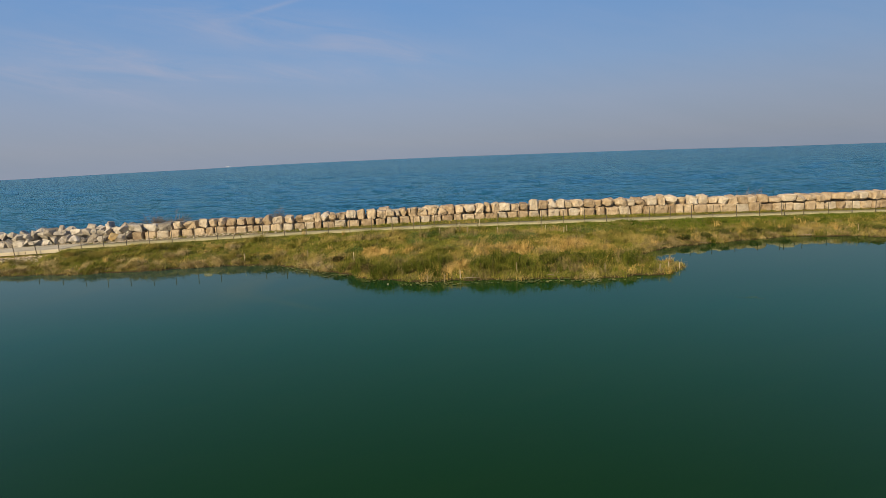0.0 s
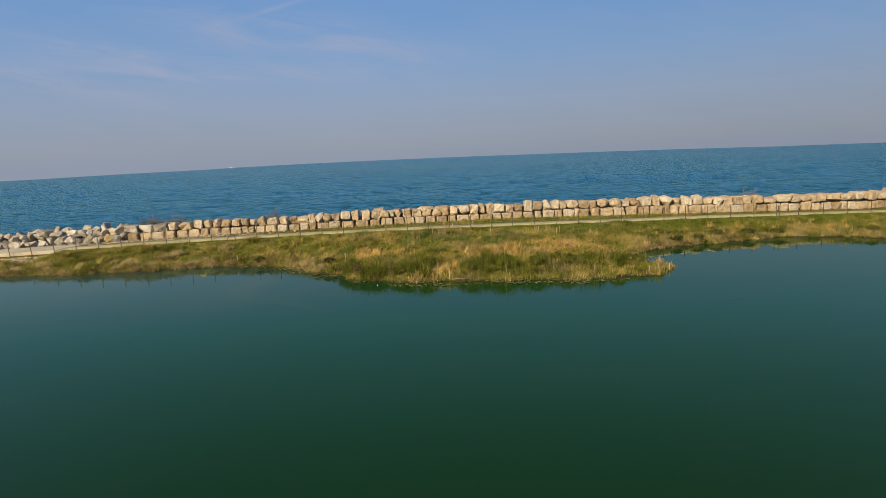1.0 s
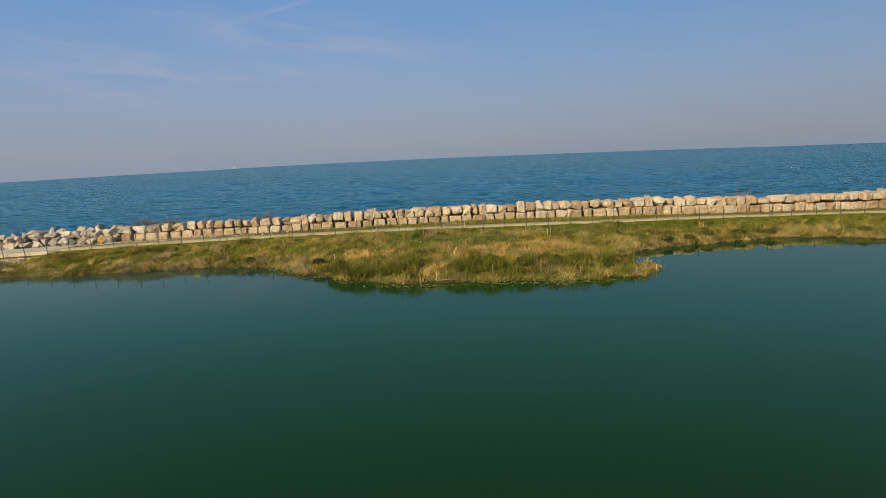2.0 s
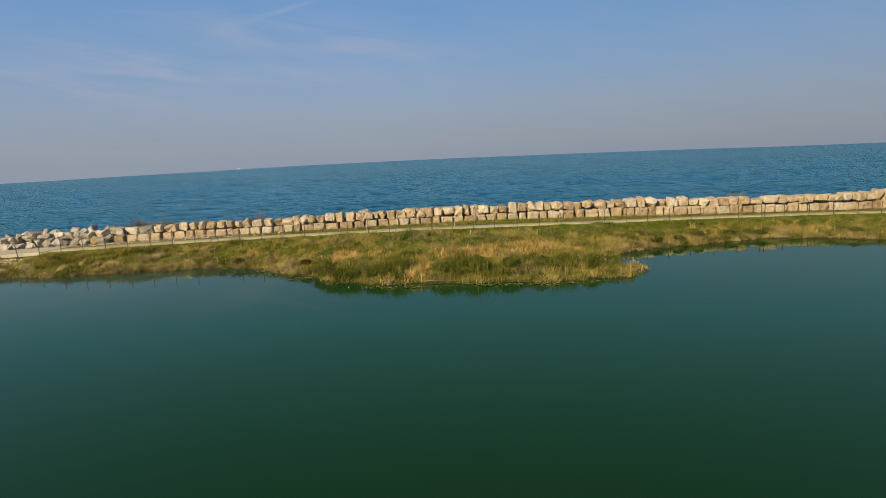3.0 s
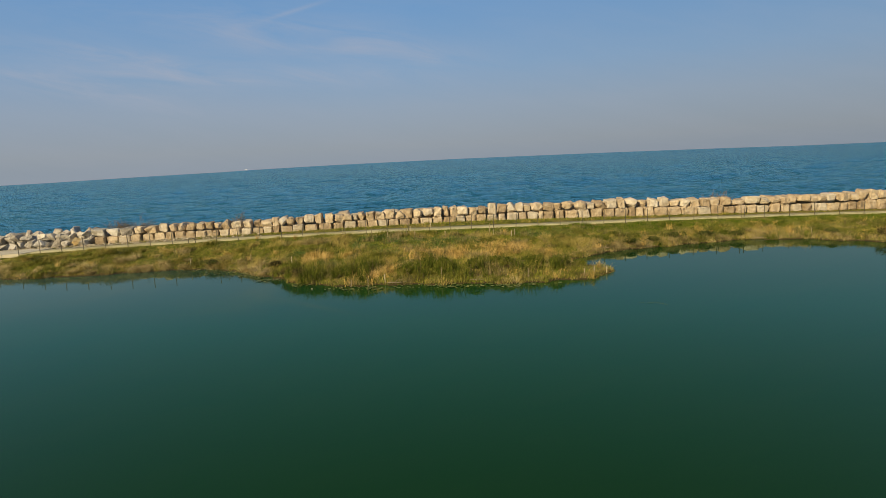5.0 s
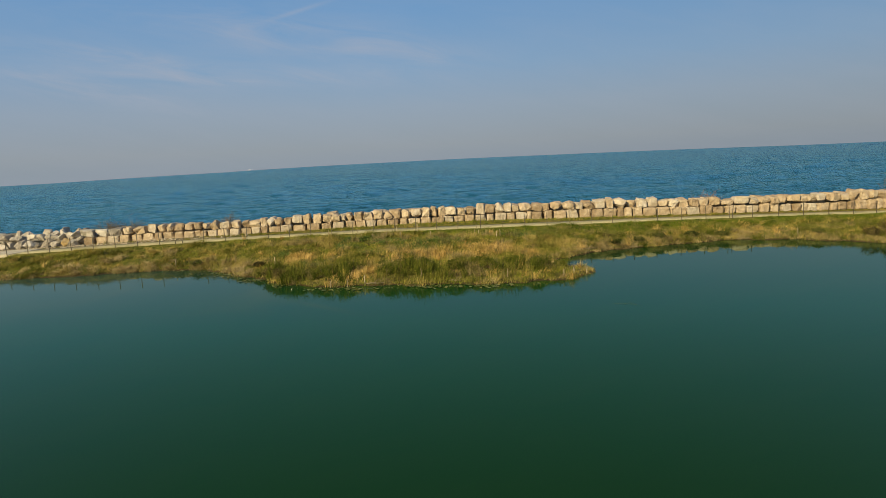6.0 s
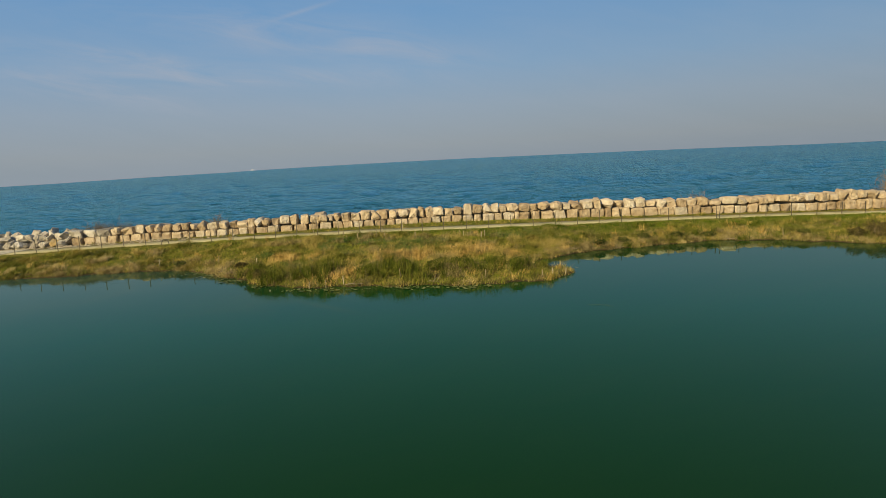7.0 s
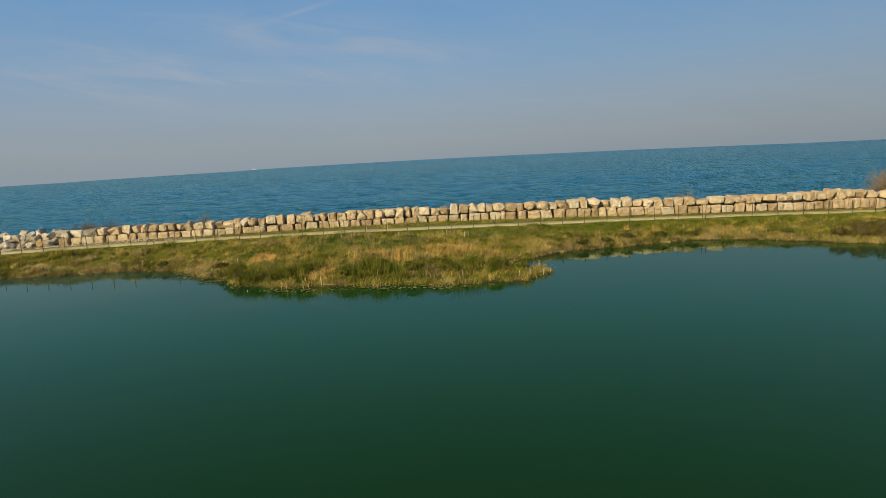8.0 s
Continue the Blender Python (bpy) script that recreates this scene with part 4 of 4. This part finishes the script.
# pale bent grass in mounds low on the bank
per_ = 150
bx_, by_, bs_ = clumps(620, -50, -6, 42.5, 49.5, lambda x, y: on_bank(x, y) * np.clip(1.1 - 2.2 * upslope(x, y), 0.04, 1) * (value_noise(x, y, 1.6, 91) > 0.45) * bare(x, y) * 0.4, per_, 0.24)
swing = np.repeat(rng.normal(-0.3, 0.9, len(bx_) // per_), per_)
blades("pale_bent_grass", bx_, by_, rng.uniform(0.35, 0.75, len(bx_)) * bs_, rng.uniform(0.009, 0.02, len(bx_)), rng.uniform(0.7, 1.2, len(bx_)), M_TAN, "pale bent grass lying in mounds low on the bank", lean_to=swing, fan=0.4)
# dark sedge clumps on the spit
rx, ry, rs = clumps(9500, -9, 56, 35, 53, lambda x, y: on_bank(x, y) * np.clip(1.7 * near_spot(x, y, SEDGE_SPOTS) - 0.2, 0, 1) * (0.25 + 0.75 * (value_noise(x, y, 0.8, 66) > 0.4)), 60, 0.13)
blades("sedge_clumps", rx, ry, rng.uniform(0.4, 1.05, len(rx)) * rs * np.interp(rx, (17, 18, 40, 42), (1.0, 0.6, 0.6, 1.0)), rng.uniform(0.012, 0.026, len(rx)), rng.uniform(0.05, 0.55, len(rx)), M_REED, "dense dark green sedge on the spit")
# darker tufts standing round the bay
ux, uy, us, uo = tussocks(900, 17, 46, 43, 54, lambda x, y: on_bank(x, y) * np.exp(-((upslope(x, y) - 0.35) / 0.3) ** 2) * (value_noise(x, y, 1.4, 97) > 0.5) * 0.8, 90, 0.14)
blades("bay_tufts", ux, uy, rng.uniform(0.3, 0.6, len(ux)) * us, rng.uniform(0.011, 0.024, len(ux)), rng.uniform(0.15, 0.8, len(ux)), M_REED, "dark olive grass tufts round the inner bay", lean_to=uo, fan=0.5)
# broad-leaved spring plants in mottled patches
px_, py_, ps_ = clumps(2600, -10, 20, 40, 54, lambda x, y: on_bank(x, y) * np.clip(1.3 * near_spot(x, y, LEAFY_SPOTS) * (0.3 + value_noise(x, y, 0.9, 88)) - 0.1, 0, 1), 90, 0.2)
leaves("leafy_plants", px_, py_, rng.uniform(0.04, 0.42, len(px_)) * ps_, rng.uniform(0.025, 0.055, len(px_)), M_LEAF, "low dark green broad-leaved plants in patches on the spit")
# shaggy tan tussocks along the foot of the bank
def fringe_keep(x, y):
    wide_ = np.where(x < -7, 0.52, np.where(x > 17, 0.45, 0.55))
    return on_bank(x, y) * np.exp(-((inland(x, y) - np.where(x < -7, 0.35, 0.75) * wide_) / wide_) ** 2) * (0.25 + 0.75 * (value_noise(x, y, 1.7, 81) > 0.38)) * (1 - 0.5 * near_spot(x, y, SEDGE_SPOTS)) * bare(x, y)


ux, uy, us, uo = (np.concatenate(v) for v in zip(tussocks(1600, -52, -7, 40, 47, fringe_keep, 150, 0.16), tussocks(100, -7, 17.5, 35, 42, fringe_keep, 150, 0.14), tussocks(550, 14.5, 42, 43, 52, fringe_keep, 120, 0.13)))
blades("shaggy_tussocks", ux, uy, rng.uniform(0.22, 0.5, len(ux)) * us * np.where(ux < -7, 1.05, 0.7), rng.uniform(0.008, 0.019, len(ux)), rng.uniform(0.5, 1.1, len(ux)), M_TAN, "shaggy tan grass tussocks along the foot of the bank", lean_to=uo, fan=0.35)
# olive tussocks higher up
ux, uy, us, uo = tussocks(1900, -54, 62, 36, 60, lambda x, y: on_bank(x, y) * (inland(x, y) > 1.0) * np.clip((path_near(x) - y - 0.6) / 2.5, 0, 1) * (1 - 0.8 * lush_zone(x, y)) * np.clip(2.2 * value_noise(x, y, 2.2, 83) - 0.8, 0, 1) * bare(x, y), 130, 0.17)
blades("olive_tussocks", ux, uy, rng.uniform(0.25, 0.55, len(ux)) * us, rng.uniform(0.010, 0.024, len(ux)), rng.uniform(0.45, 1.1, len(ux)), M_TUFT, "shaggy olive grass tussocks on the slope", lean_to=uo, fan=0.4)
# tall pale reeds standing in narrow fans
FAN_SPOTS = [(2.0, 37.9, 0.6, 0.4), (-4.4, 43.6, 0.5, 0.7), (-7.4, 42.9, 0.6, 0.5), (9.5, 37.6, 0.9, 0.4), (12.2, 43.5, 0.7, 0.5), (27.0, 50.8, 2.2, 0.8), (20.5, 48.9, 1.4, 0.5), (31.5, 51.2, 2.2, 0.8), (24.0, 50.3, 1.2, 0.5), (15.6, 44.8, 0.5, 0.5), (17.4, 46.0, 0.9, 0.4), (19.4, 47.2, 0.9, 0.4), (21.6, 48.1, 0.9, 0.4), (35.0, 49.6, 2.0, 0.6), (38.5, 48.0, 1.6, 0.8), (-13.0, 46.8, 2.0, 0.7), (-26, 45.5, 3.0, 0.8), (-20, 46.0, 3.0, 0.8)]
ux, uy, us, uo = tussocks(2600, -32, 50, 36, 54, lambda x, y: on_bank(x, y) * np.clip(0.5 * near_spot(x, y, FAN_SPOTS) * np.where(x < -8, 0.35, np.where(x > 15, 1.3, 1.0)) + np.where(x > 17, 0.035, 0.012), 0, 1), 40, 0.10)
blades("reed_fans", ux, uy, rng.uniform(0.5, 1.05, len(ux)) * us * np.where(ux > 15, 0.62, 0.85), rng.uniform(0.009, 0.019, len(ux)), rng.uniform(0.05, 0.5, len(ux)), M_STRAW, "tall pale dry reeds standing in narrow fans", lean_to=uo, fan=0.5)
# brown dead stems and stubble round the bay and on the spit's tip
def stubble_keep(x, y):
    d = inland(x, y)
    shore = np.exp(-((d - 0.9) / 0.9) ** 2) * (x > 15.5) * (0.35 + 0.65 * (value_noise(x, y, 0.9, 61) > 0.42))
    slope = (x > 16) * (y > 43) * np.clip(1.2 - 1.5 * upslope(x, y), 0, 1) * (value_noise(x, y, 1.3, 62) > 0.5) * 0.5
    tip = near_spot(x, y, [(15.6, 38.2, 1.7, 1.4), (14.3, 40.3, 1.2, 0.8)]) * (inland(x, y) > 0.4) * (0.4 + 0.6 * value_noise(x, y, 0.7, 63))
    return on_bank(x, y) * np.clip(shore + slope + 1.1 * tip, 0, 1)


ux, uy, us, uo = tussocks(4200, 13, 42, 36, 54, stubble_keep, 45, 0.15)
blades("dead_stubble", ux, uy, rng.uniform(0.18, 0.5, len(ux)) * us * np.where(uy < 42, 0.38, 1.0), rng.uniform(0.010, 0.020, len(ux)), rng.uniform(0.1, 0.9, len(ux)), M_LITTER, "brown dead stems and stubble along the bay", lean_to=uo, fan=0.6)
ux, uy, us, uo = tussocks(2600, -8, 14, 36.5, 50, lambda x, y: on_bank(x, y) * np.clip(2.4 * (value_noise(x, y, 1.1, 65) - 0.48), 0, 0.7) * (1 - lush_zone(x, y)), 40, 0.13)
blades("dead_stems", ux, uy, rng.uniform(0.25, 0.7, len(ux)) * us, rng.uniform(0.010, 0.018, len(ux)), rng.uniform(0.05, 0.7, len(ux)), M_LITTER, "brown dead stems standing among the grass of the spit", lean_to=uo, fan=0.6)
ux, uy = scatter(40000, 13, 46, 36, 54, lambda x, y: stubble_keep(x, y) * np.exp(-(inland(x, y) / 0.9) ** 2) * (0.2 + 0.8 * value_noise(x, y, 0.8, 64)))
n = len(ux)
blades("pale_stubble", ux, uy, rng.uniform(0.12, 0.34, n) * np.where(uy < 42, 0.4, 1.0), rng.uniform(0.010, 0.020, n), rng.uniform(0.2, 1.1, n), M_TAN, "pale reed stubble at the water's edge in the bay")
# flattened reed litter at the water's edge
fx, fy = scatter(150000, -50, 60, 34, 52, lambda x, y: np.exp(-((inland(x, y) - 0.3) / 0.4) ** 2) * (0.15 + 0.8 * value_noise(x, y, 1.4, 51)) * np.where((x > -8) & (x < 32), 1.0, 1.3) * (inland(x, y) > -0.05))
n = len(fx)
blades("reed_litter", fx, fy, rng.uniform(0.25, 0.7, n), rng.uniform(0.010, 0.022, n), rng.uniform(0.85, 1.15, n), M_LITTER, "flattened dry reed litter along the waterline", sink=0.0)


# ---- shrubs ----
def branch(bm, start, way_, length, radius, depth, r):
    """A limb that bends and forks."""
    pts, radii, p, d = [start], [radius], start.copy(), way_.normalized()
    for k in range(3):
        d = (d + Vector(r.normal(0, 0.16, 3))).normalized()
        p = p + d * length / 3
        pts.append(p.copy())
        radii.append(radius * (1 - 0.22 * (k + 1)))
    tube(bm, pts, radii, 3)
    if depth:
        for k in range(int(r.integers(3, 6))):
            at_ = pts[1 + k % 3]
            branch(bm, at_, (d + Vector(r.normal(0, 0.55, 3)) + Vector((0, 0, 0.15))).normalized(), length * r.uniform(0.5, 0.75), max(radius * 0.6, 0.010), depth - 1, r)


def bare_shrub(x, y, z, tall, stems, label):
    """A leafless shrub: stems with their twigs, and a few dry seed heads."""
    root = new("bare_shrub")
    root.location = (x, y, z)
    r = np.random.default_rng(int(abs(x) * 10))
    spread_ = 0.24 if tall > 4 else 0.2
    for k in range(stems):
        bm = bmesh.new()
        a = 2 * math.pi * k / stems + r.uniform(-0.4, 0.4)
        branch(bm, Vector((0.12 * math.cos(a), 0.12 * math.sin(a), -0.1)), Vector((spread_ * math.cos(a), spread_ * math.sin(a), 1)), tall * r.uniform(0.42, 0.56), 0.022, 3, r)
        part("stem", bm, M_BARK, root)
    return tagged(root, label, "shrub", group="shrubs behind the wall")


for x, tall, stems in ((-27.5, 2.6, 32), (-25.2, 2.6, 32), (-38.9, 2.4, 16), (-15.5, 2.3, 24), (33.2, 2.6, 24), (55.6, 4.4, 40), (57.3, 4.3, 36)):
    y = float(wall_line(x)) + 3.1
    z = float(height(np.array([x]), np.array([y]))[0])
    bare_shrub(x, y, z, tall, stems, "tall dense leafless brown shrub behind the stone wall" if tall > 4 else "thin leafless brown shrub behind the stone wall")


def low_bush(x, y, wide_, tall, mat, label):
    """A small leafy bush: short stems under a ragged dome of leaves."""
    root = new("low_bush")
    z = float(height(np.array([x]), np.array([y]))[0])
    root.location = (x, y, z)
    r = np.random.default_rng(int(abs(x * 37 + y)))
    bm = bmesh.new()
    for k in range(7):
        a = r.uniform(0, 6.28)
        branch(bm, Vector((0, 0, -0.05)), Vector((math.cos(a), math.sin(a), 1.2)), tall * 0.7, 0.012, 1, r)
    part("stems", bm, M_BARK, root)
    bm = bmesh.new()
    for k in range(1300):
        p = Vector(r.normal(0, 1, 3))
        p = p.normalized() * r.uniform(0.45, 1.05) ** 0.6 * (0.75 + 0.5 * noise.noise(p.normalized() * 2 + Vector((x, y, 0))))
        c = Vector((p.x * wide_ / 2, p.y * wide_ / 2, tall * (0.5 + 0.5 * p.z)))
        u, v = Vector(r.normal(0, 1, 3)).normalized(), Vector(r.normal(0, 1, 3)).normalized()
        q = r.uniform(0.03, 0.06)
        f = [bm.verts.new(c + u * q), bm.verts.new(c + v * q * 0.5), bm.verts.new(c - u * q), bm.verts.new(c - v * q * 0.5)]
        bm.faces.new(f)
    part("leaves", bm, mat, root)
    return tagged(root, label, "bush", group="bushes on the shore")


for x, y, w, h in ((-12.8, 45.0, 1.0, 0.6), (20.2, 47.6, 1.2, 0.6), (22.2, 48.2, 1.2, 0.6), (24.1, 49.0, 1.3, 0.65), (27.1, 49.9, 1.5, 0.6), (29.6, 50.0, 1.3, 0.55), (36.6, 48.6, 1.1, 0.5)):
    low_bush(x, y, w, h, M_BUSH, "small rounded dark green bush on the lagoon shore")
for x, y, w, h in ((39.4, 46.5, 1.7, 0.9), (40.6, 45.8, 1.9, 1.15), (41.9, 45.3, 2.0, 1.3), (43.4, 45.0, 2.1, 1.4), (45.2, 44.9, 2.0, 1.35), (41.4, 47.6, 2.0, 1.0), (43.0, 47.3, 2.0, 1.2), (44.8, 47.0, 1.9, 1.2), (46.8, 45.8, 2.0, 1.3), (43.6, 49.2, 1.8, 0.8), (45.6, 49.0, 1.8, 0.9)):
    low_bush(x, y, w, h, M_BROWN, "dark brownish olive bush overhanging the lagoon shore")
for x, y, w, h in ((-5.2, 39.8, 1.5, 0.7), (-4.2, 38.7, 1.5, 0.8), (-6.9, 42.2, 1.1, 0.5)):
    low_bush(x, y, w, h, M_BROWN, "twiggy brownish bush at the corner of the spit")
for x, y, w, h in ((-2.9, 38.2, 1.3, 0.75), (-1.1, 38.2, 1.4, 0.8), (0.4, 38.9, 1.2, 0.75), (3.2, 37.8, 1.1, 0.7), (5.4, 38.6, 1.5, 0.85), (7.4, 38.1, 1.3, 0.9), (8.9, 39.3, 1.1, 0.75), (9.7, 38.5, 1.3, 0.8), (11.3, 39.4, 1.3, 0.8), (12.9, 38.5, 1.4, 0.8), (14.5, 39.5, 1.1, 0.5)):
    low_bush(x, y, w, h, M_REED, "leafy olive green waterside clump on the spit")

# ---- stakes, driftwood, weed, pebbles ----
def wooden_stake(tall, r):
    """A split stake with a slanted, weathered head."""
    bm = bmesh.new()
    bmesh.ops.create_cone(bm, segments=6, radius1=0.032, radius2=0.025, depth=tall + 0.3, cap_ends=True, matrix=Matrix.Translation((0, 0, (tall - 0.3) / 2)))
    for v in bm.verts:
        if v.co.z > tall * 0.8:
            v.co.z += v.co.x * 0.8
        v.co += Vector(r.normal(0, 0.004, 3))
    return bm


for x, y, tall, lx, ly in ((-2.7, 35.9, 0.62, 0, 3), (0.8, 36.1, 0.72, 2, 0), (1.8, 36.7, 0.55, 0, -2), (-0.3, 36.2, 0.55, 0, 12), (5.4, 37.0, 0.6, 3, 0), (10.8, 36.3, 0.62, 0, 2), (14.3, 36.6, 0.4, 0, 2), (15.0, 37.0, 0.48, 0, -2), (15.9, 37.6, 0.42, 4, 0),
                           (-14.6, 45.2, 0.6, 0, 4), (-13.7, 45.6, 0.5, 5, -6), (-9.6, 44.6, 0.75, 0, 3), (-1.2, 51.4, 0.7, 0, 0), (4.0, 52.0, 0.75, 0, 2), (-3.6, 50.6, 0.65, 0, 0), (2.2, 51.8, 0.5, 0, 4), (9.2, 52.4, 0.55, 3, 0), (-0.4, 48.9, 0.5, 0, 3), (0.5, 49.1, 0.55, 2, 0), (1.7, 48.8, 0.5, 0, -3), (2.1, 49.0, 0.6, 0, 2), (2.8, 48.9, 0.5, 0, 0), (5.3, 49.3, 0.5, 2, 2), (9.0, 49.2, 0.55, 0, 0), (9.35, 49.3, 0.5, 0, 3), (10.8, 49.1, 0.5, 0, -4), (11.1, 49.4, 0.55, 2, 0), (-5.7, 42.2, 0.6, 0, 0), (35.2, 48.9, 0.6, 0, 8)):
    z = float(height(np.array([x]), np.array([y]))[0])
    ob = part("wooden_stake", wooden_stake(tall, rng), M_STAKE)
    ob.matrix_basis = pose(x, y, z, lx, ly, rng.uniform(0, 360))
    tagged(ob, "short pale weathered wooden stake in the grass near the water" if y < 48 else "thin pale wooden stake in the grass below the fence", "stake", group="stakes along the shore")


def driftwood(x, y, length, turn, r):
    bm = bmesh.new()
    z = max(float(height(np.array([x]), np.array([y]))[0]), 0.0) + 0.03
    pts = [Vector((length * (k / 5 - 0.5), 0.06 * math.sin(k * 1.7), 0.05 + 0.05 * math.sin(k * 0.9 + 1))) for k in range(6)]
    tube(bm, pts, [0.02, 0.03, 0.028, 0.024, 0.018, 0.008], 6)
    for k in (2, 3):
        tube(bm, [pts[k], pts[k] + Vector((0.15, 0.12, 0.12)), pts[k] + Vector((0.32, 0.2, 0.2))], [0.02, 0.014, 0.006], 5)
    ob = part("driftwood", bm, M_DRIFT, None, "", True)
    ob.matrix_basis = pose(x, y, z, 0, -4, turn)
    tagged(ob, "bleached driftwood branch lying at the waterline", "driftwood", group="driftwood on the shore")


for x, y, length, turn in ((2.6, 36.45, 1.3, 12), (-7.2, 41.3, 1.3, 62), (-8.1, 41.8, 1.0, 75), (17.6, 45.9, 1.8, 18), (21.5, 47.1, 1.6, 14), (31.5, 49.3, 1.8, -3), (7.6, 36.25, 0.9, 5)):
    driftwood(x, y, length, turn, rng)

# a thin forked line on the water, put in for a faint light ripple
bm = bmesh.new()
tube(bm, [Vector((-0.6, 0.3, 0.01)), Vector((-0.1, 0.1, 0.02)), Vector((0.3, -0.05, 0.02)), Vector((0.65, -0.3, 0.01))], [0.0015, 0.002, 0.002, 0.0015], 5)
tube(bm, [Vector((-0.1, 0.1, 0.02)), Vector((0.2, 0.2, 0.02)), Vector((0.5, 0.12, 0.02))], [0.003, 0.003, 0.002], 5)
twig = part("floating_twig", bm, M_REED)
twig.location = (16.3, 29.6, 0.0)
tagged(twig, "thin green-brown forked line on the lagoon, standing for a faint ripple", "twig")

bm_v, bm_f = [], []
wx, wy = scatter(9500, -15, 18, 33, 46, lambda x, y: np.clip(np.exp(-((inland(x, y) + 0.35) / 0.4) ** 2) * (value_noise(x, y, 0.9, 71) > 0.55) + 0.7 * near_spot(x, y, [(-11.0, 43.0, 1.4, 0.5), (-8.6, 41.6, 0.9, 0.6), (-6.6, 39.3, 0.7, 0.5), (-1.6, 35.9, 1.0, 0.4), (0.6, 35.4, 1.6, 0.3), (3.6, 35.5, 1.4, 0.3), (7.0, 35.2, 1.2, 0.3), (10.0, 35.1, 1.0, 0.3)]), 0, 1) * (inland(x, y) < 0.1) * (x < 14))
for x, y in zip(wx, wy):
    rad, a0 = 0.04 + 0.12 * rng.uniform() ** 2, rng.uniform(0, 6.28)
    k0, z0 = len(bm_v), rng.uniform(0.012, 0.05)
    bm_v += [(x + rad * rng.uniform(0.7, 1.1) * math.cos(a0 + k * 1.05), y + rad * rng.uniform(0.7, 1.1) * math.sin(a0 + k * 1.05), z0 + rng.uniform(-0.01, 0.03)) for k in range(6)]
    bm_f.append(tuple(range(k0, k0 + 6)))
weed = mesh_object("floating_weed", bm_v, bm_f, M_WEED)
tagged(weed, "patches of green floating weed along the lagoon edge", "water plants", kind="stuff")

bm_v, bm_f = [], []
gx_, gy_ = scatter(5200, -47, -31.5, 45.0, 50.5, lambda x, y: (y < path_near(x) - 0.05) * np.clip(1.1 * np.exp(-((x + 37.0) / 4.5) ** 2 - ((y - 48.4) / 1.9) ** 2), 0, 1))
hz = height(gx_, gy_)
for x, y, z in zip(gx_, gy_, hz):
    q, a0, k0 = rng.uniform(0.05, 0.17), rng.uniform(0, 6.28), len(bm_v)
    bm_v += [(x + q * math.cos(a0 + k * 1.57), y + 0.8 * q * math.sin(a0 + k * 1.57), z + q * rng.uniform(-0.1, 0.2)) for k in range(4)] + [(x + q * 0.2, y, z + q * rng.uniform(0.5, 0.8))]
    bm_f += [(k0 + k, k0 + (k + 1) % 4, k0 + 4) for k in range(4)]
cobble = mesh_object("cobbles", bm_v, bm_f, M_PEBBLE)
tagged(cobble, "loose pale cobbles on the bank below the concrete walkway", "cobbles", kind="stuff")

hoop = bmesh.new()
arc = [Vector((0.34 * math.cos(a), 0.04 * math.sin(3 * a), 0.52 * math.sin(a))) for a in [math.pi * k / 9 for k in range(10)]]
tube(hoop, [Vector((0.36, 0, -0.15))] + arc + [Vector((-0.36, 0, -0.15))], [0.035] * 12, 6)
tube(hoop, [arc[3], arc[3] + Vector((0.3, 0.02, 0.02)), arc[3] + Vector((0.42, 0.03, -0.1))], [0.03, 0.025, 0.02], 6)
bent_post = part("bent_post", hoop, M_POST)
bent_post.location = (-17.1, float(path_near(-17.1)) - 0.2, float(path_z(-17.1)) - 0.06)
tagged(bent_post, "bent dark steel post hooped over beside the footpath", "post")

# ---- boat on the horizon ----
boat = new("motor_yacht")
boat.location = (-523.0, 1459.0, 0.0)
boat.rotation_euler = (0, 0, radians(20))
boat.scale = (0.65, 0.65, 0.42)
hull = bmesh.new()
ring = [(-9, 0), (-8.5, 2), (4, 2.2), (10, 0), (4, -2.2), (-8.5, -2)]
low = [hull.verts.new((x * 0.9, y * 0.8, -0.4)) for x, y in ring]
high = [hull.verts.new((x, y, 1.5)) for x, y in ring]
for k in range(6):
    hull.faces.new((low[k], low[(k + 1) % 6], high[(k + 1) % 6], high[k]))
hull.faces.new(high)
hull.faces.new(low[::-1])
part("hull", hull, M_BOAT, boat)
for nm, mat_, sz, at_ in (("cabin", M_BOAT, (8, 3, 1.3), (-1, 0, 2.1)), ("window_band", M_BOATGLASS, (7, 3.06, 0.4), (-1, 0, 2.3)), ("bridge", M_BOAT, (4, 2.4, 0.9), (-2, 0, 3.2))):
    bm = bmesh.new()
    bmesh.ops.create_cube(bm, size=1, matrix=Matrix.LocRotScale(at_, None, sz))
    bmesh.ops.bevel(bm, geom=list(bm.edges), offset=0.12, segments=1, affect="EDGES")
    part(nm, bm, mat_, boat)
tagged(boat, "small white motor yacht far out on the lake", "boat")
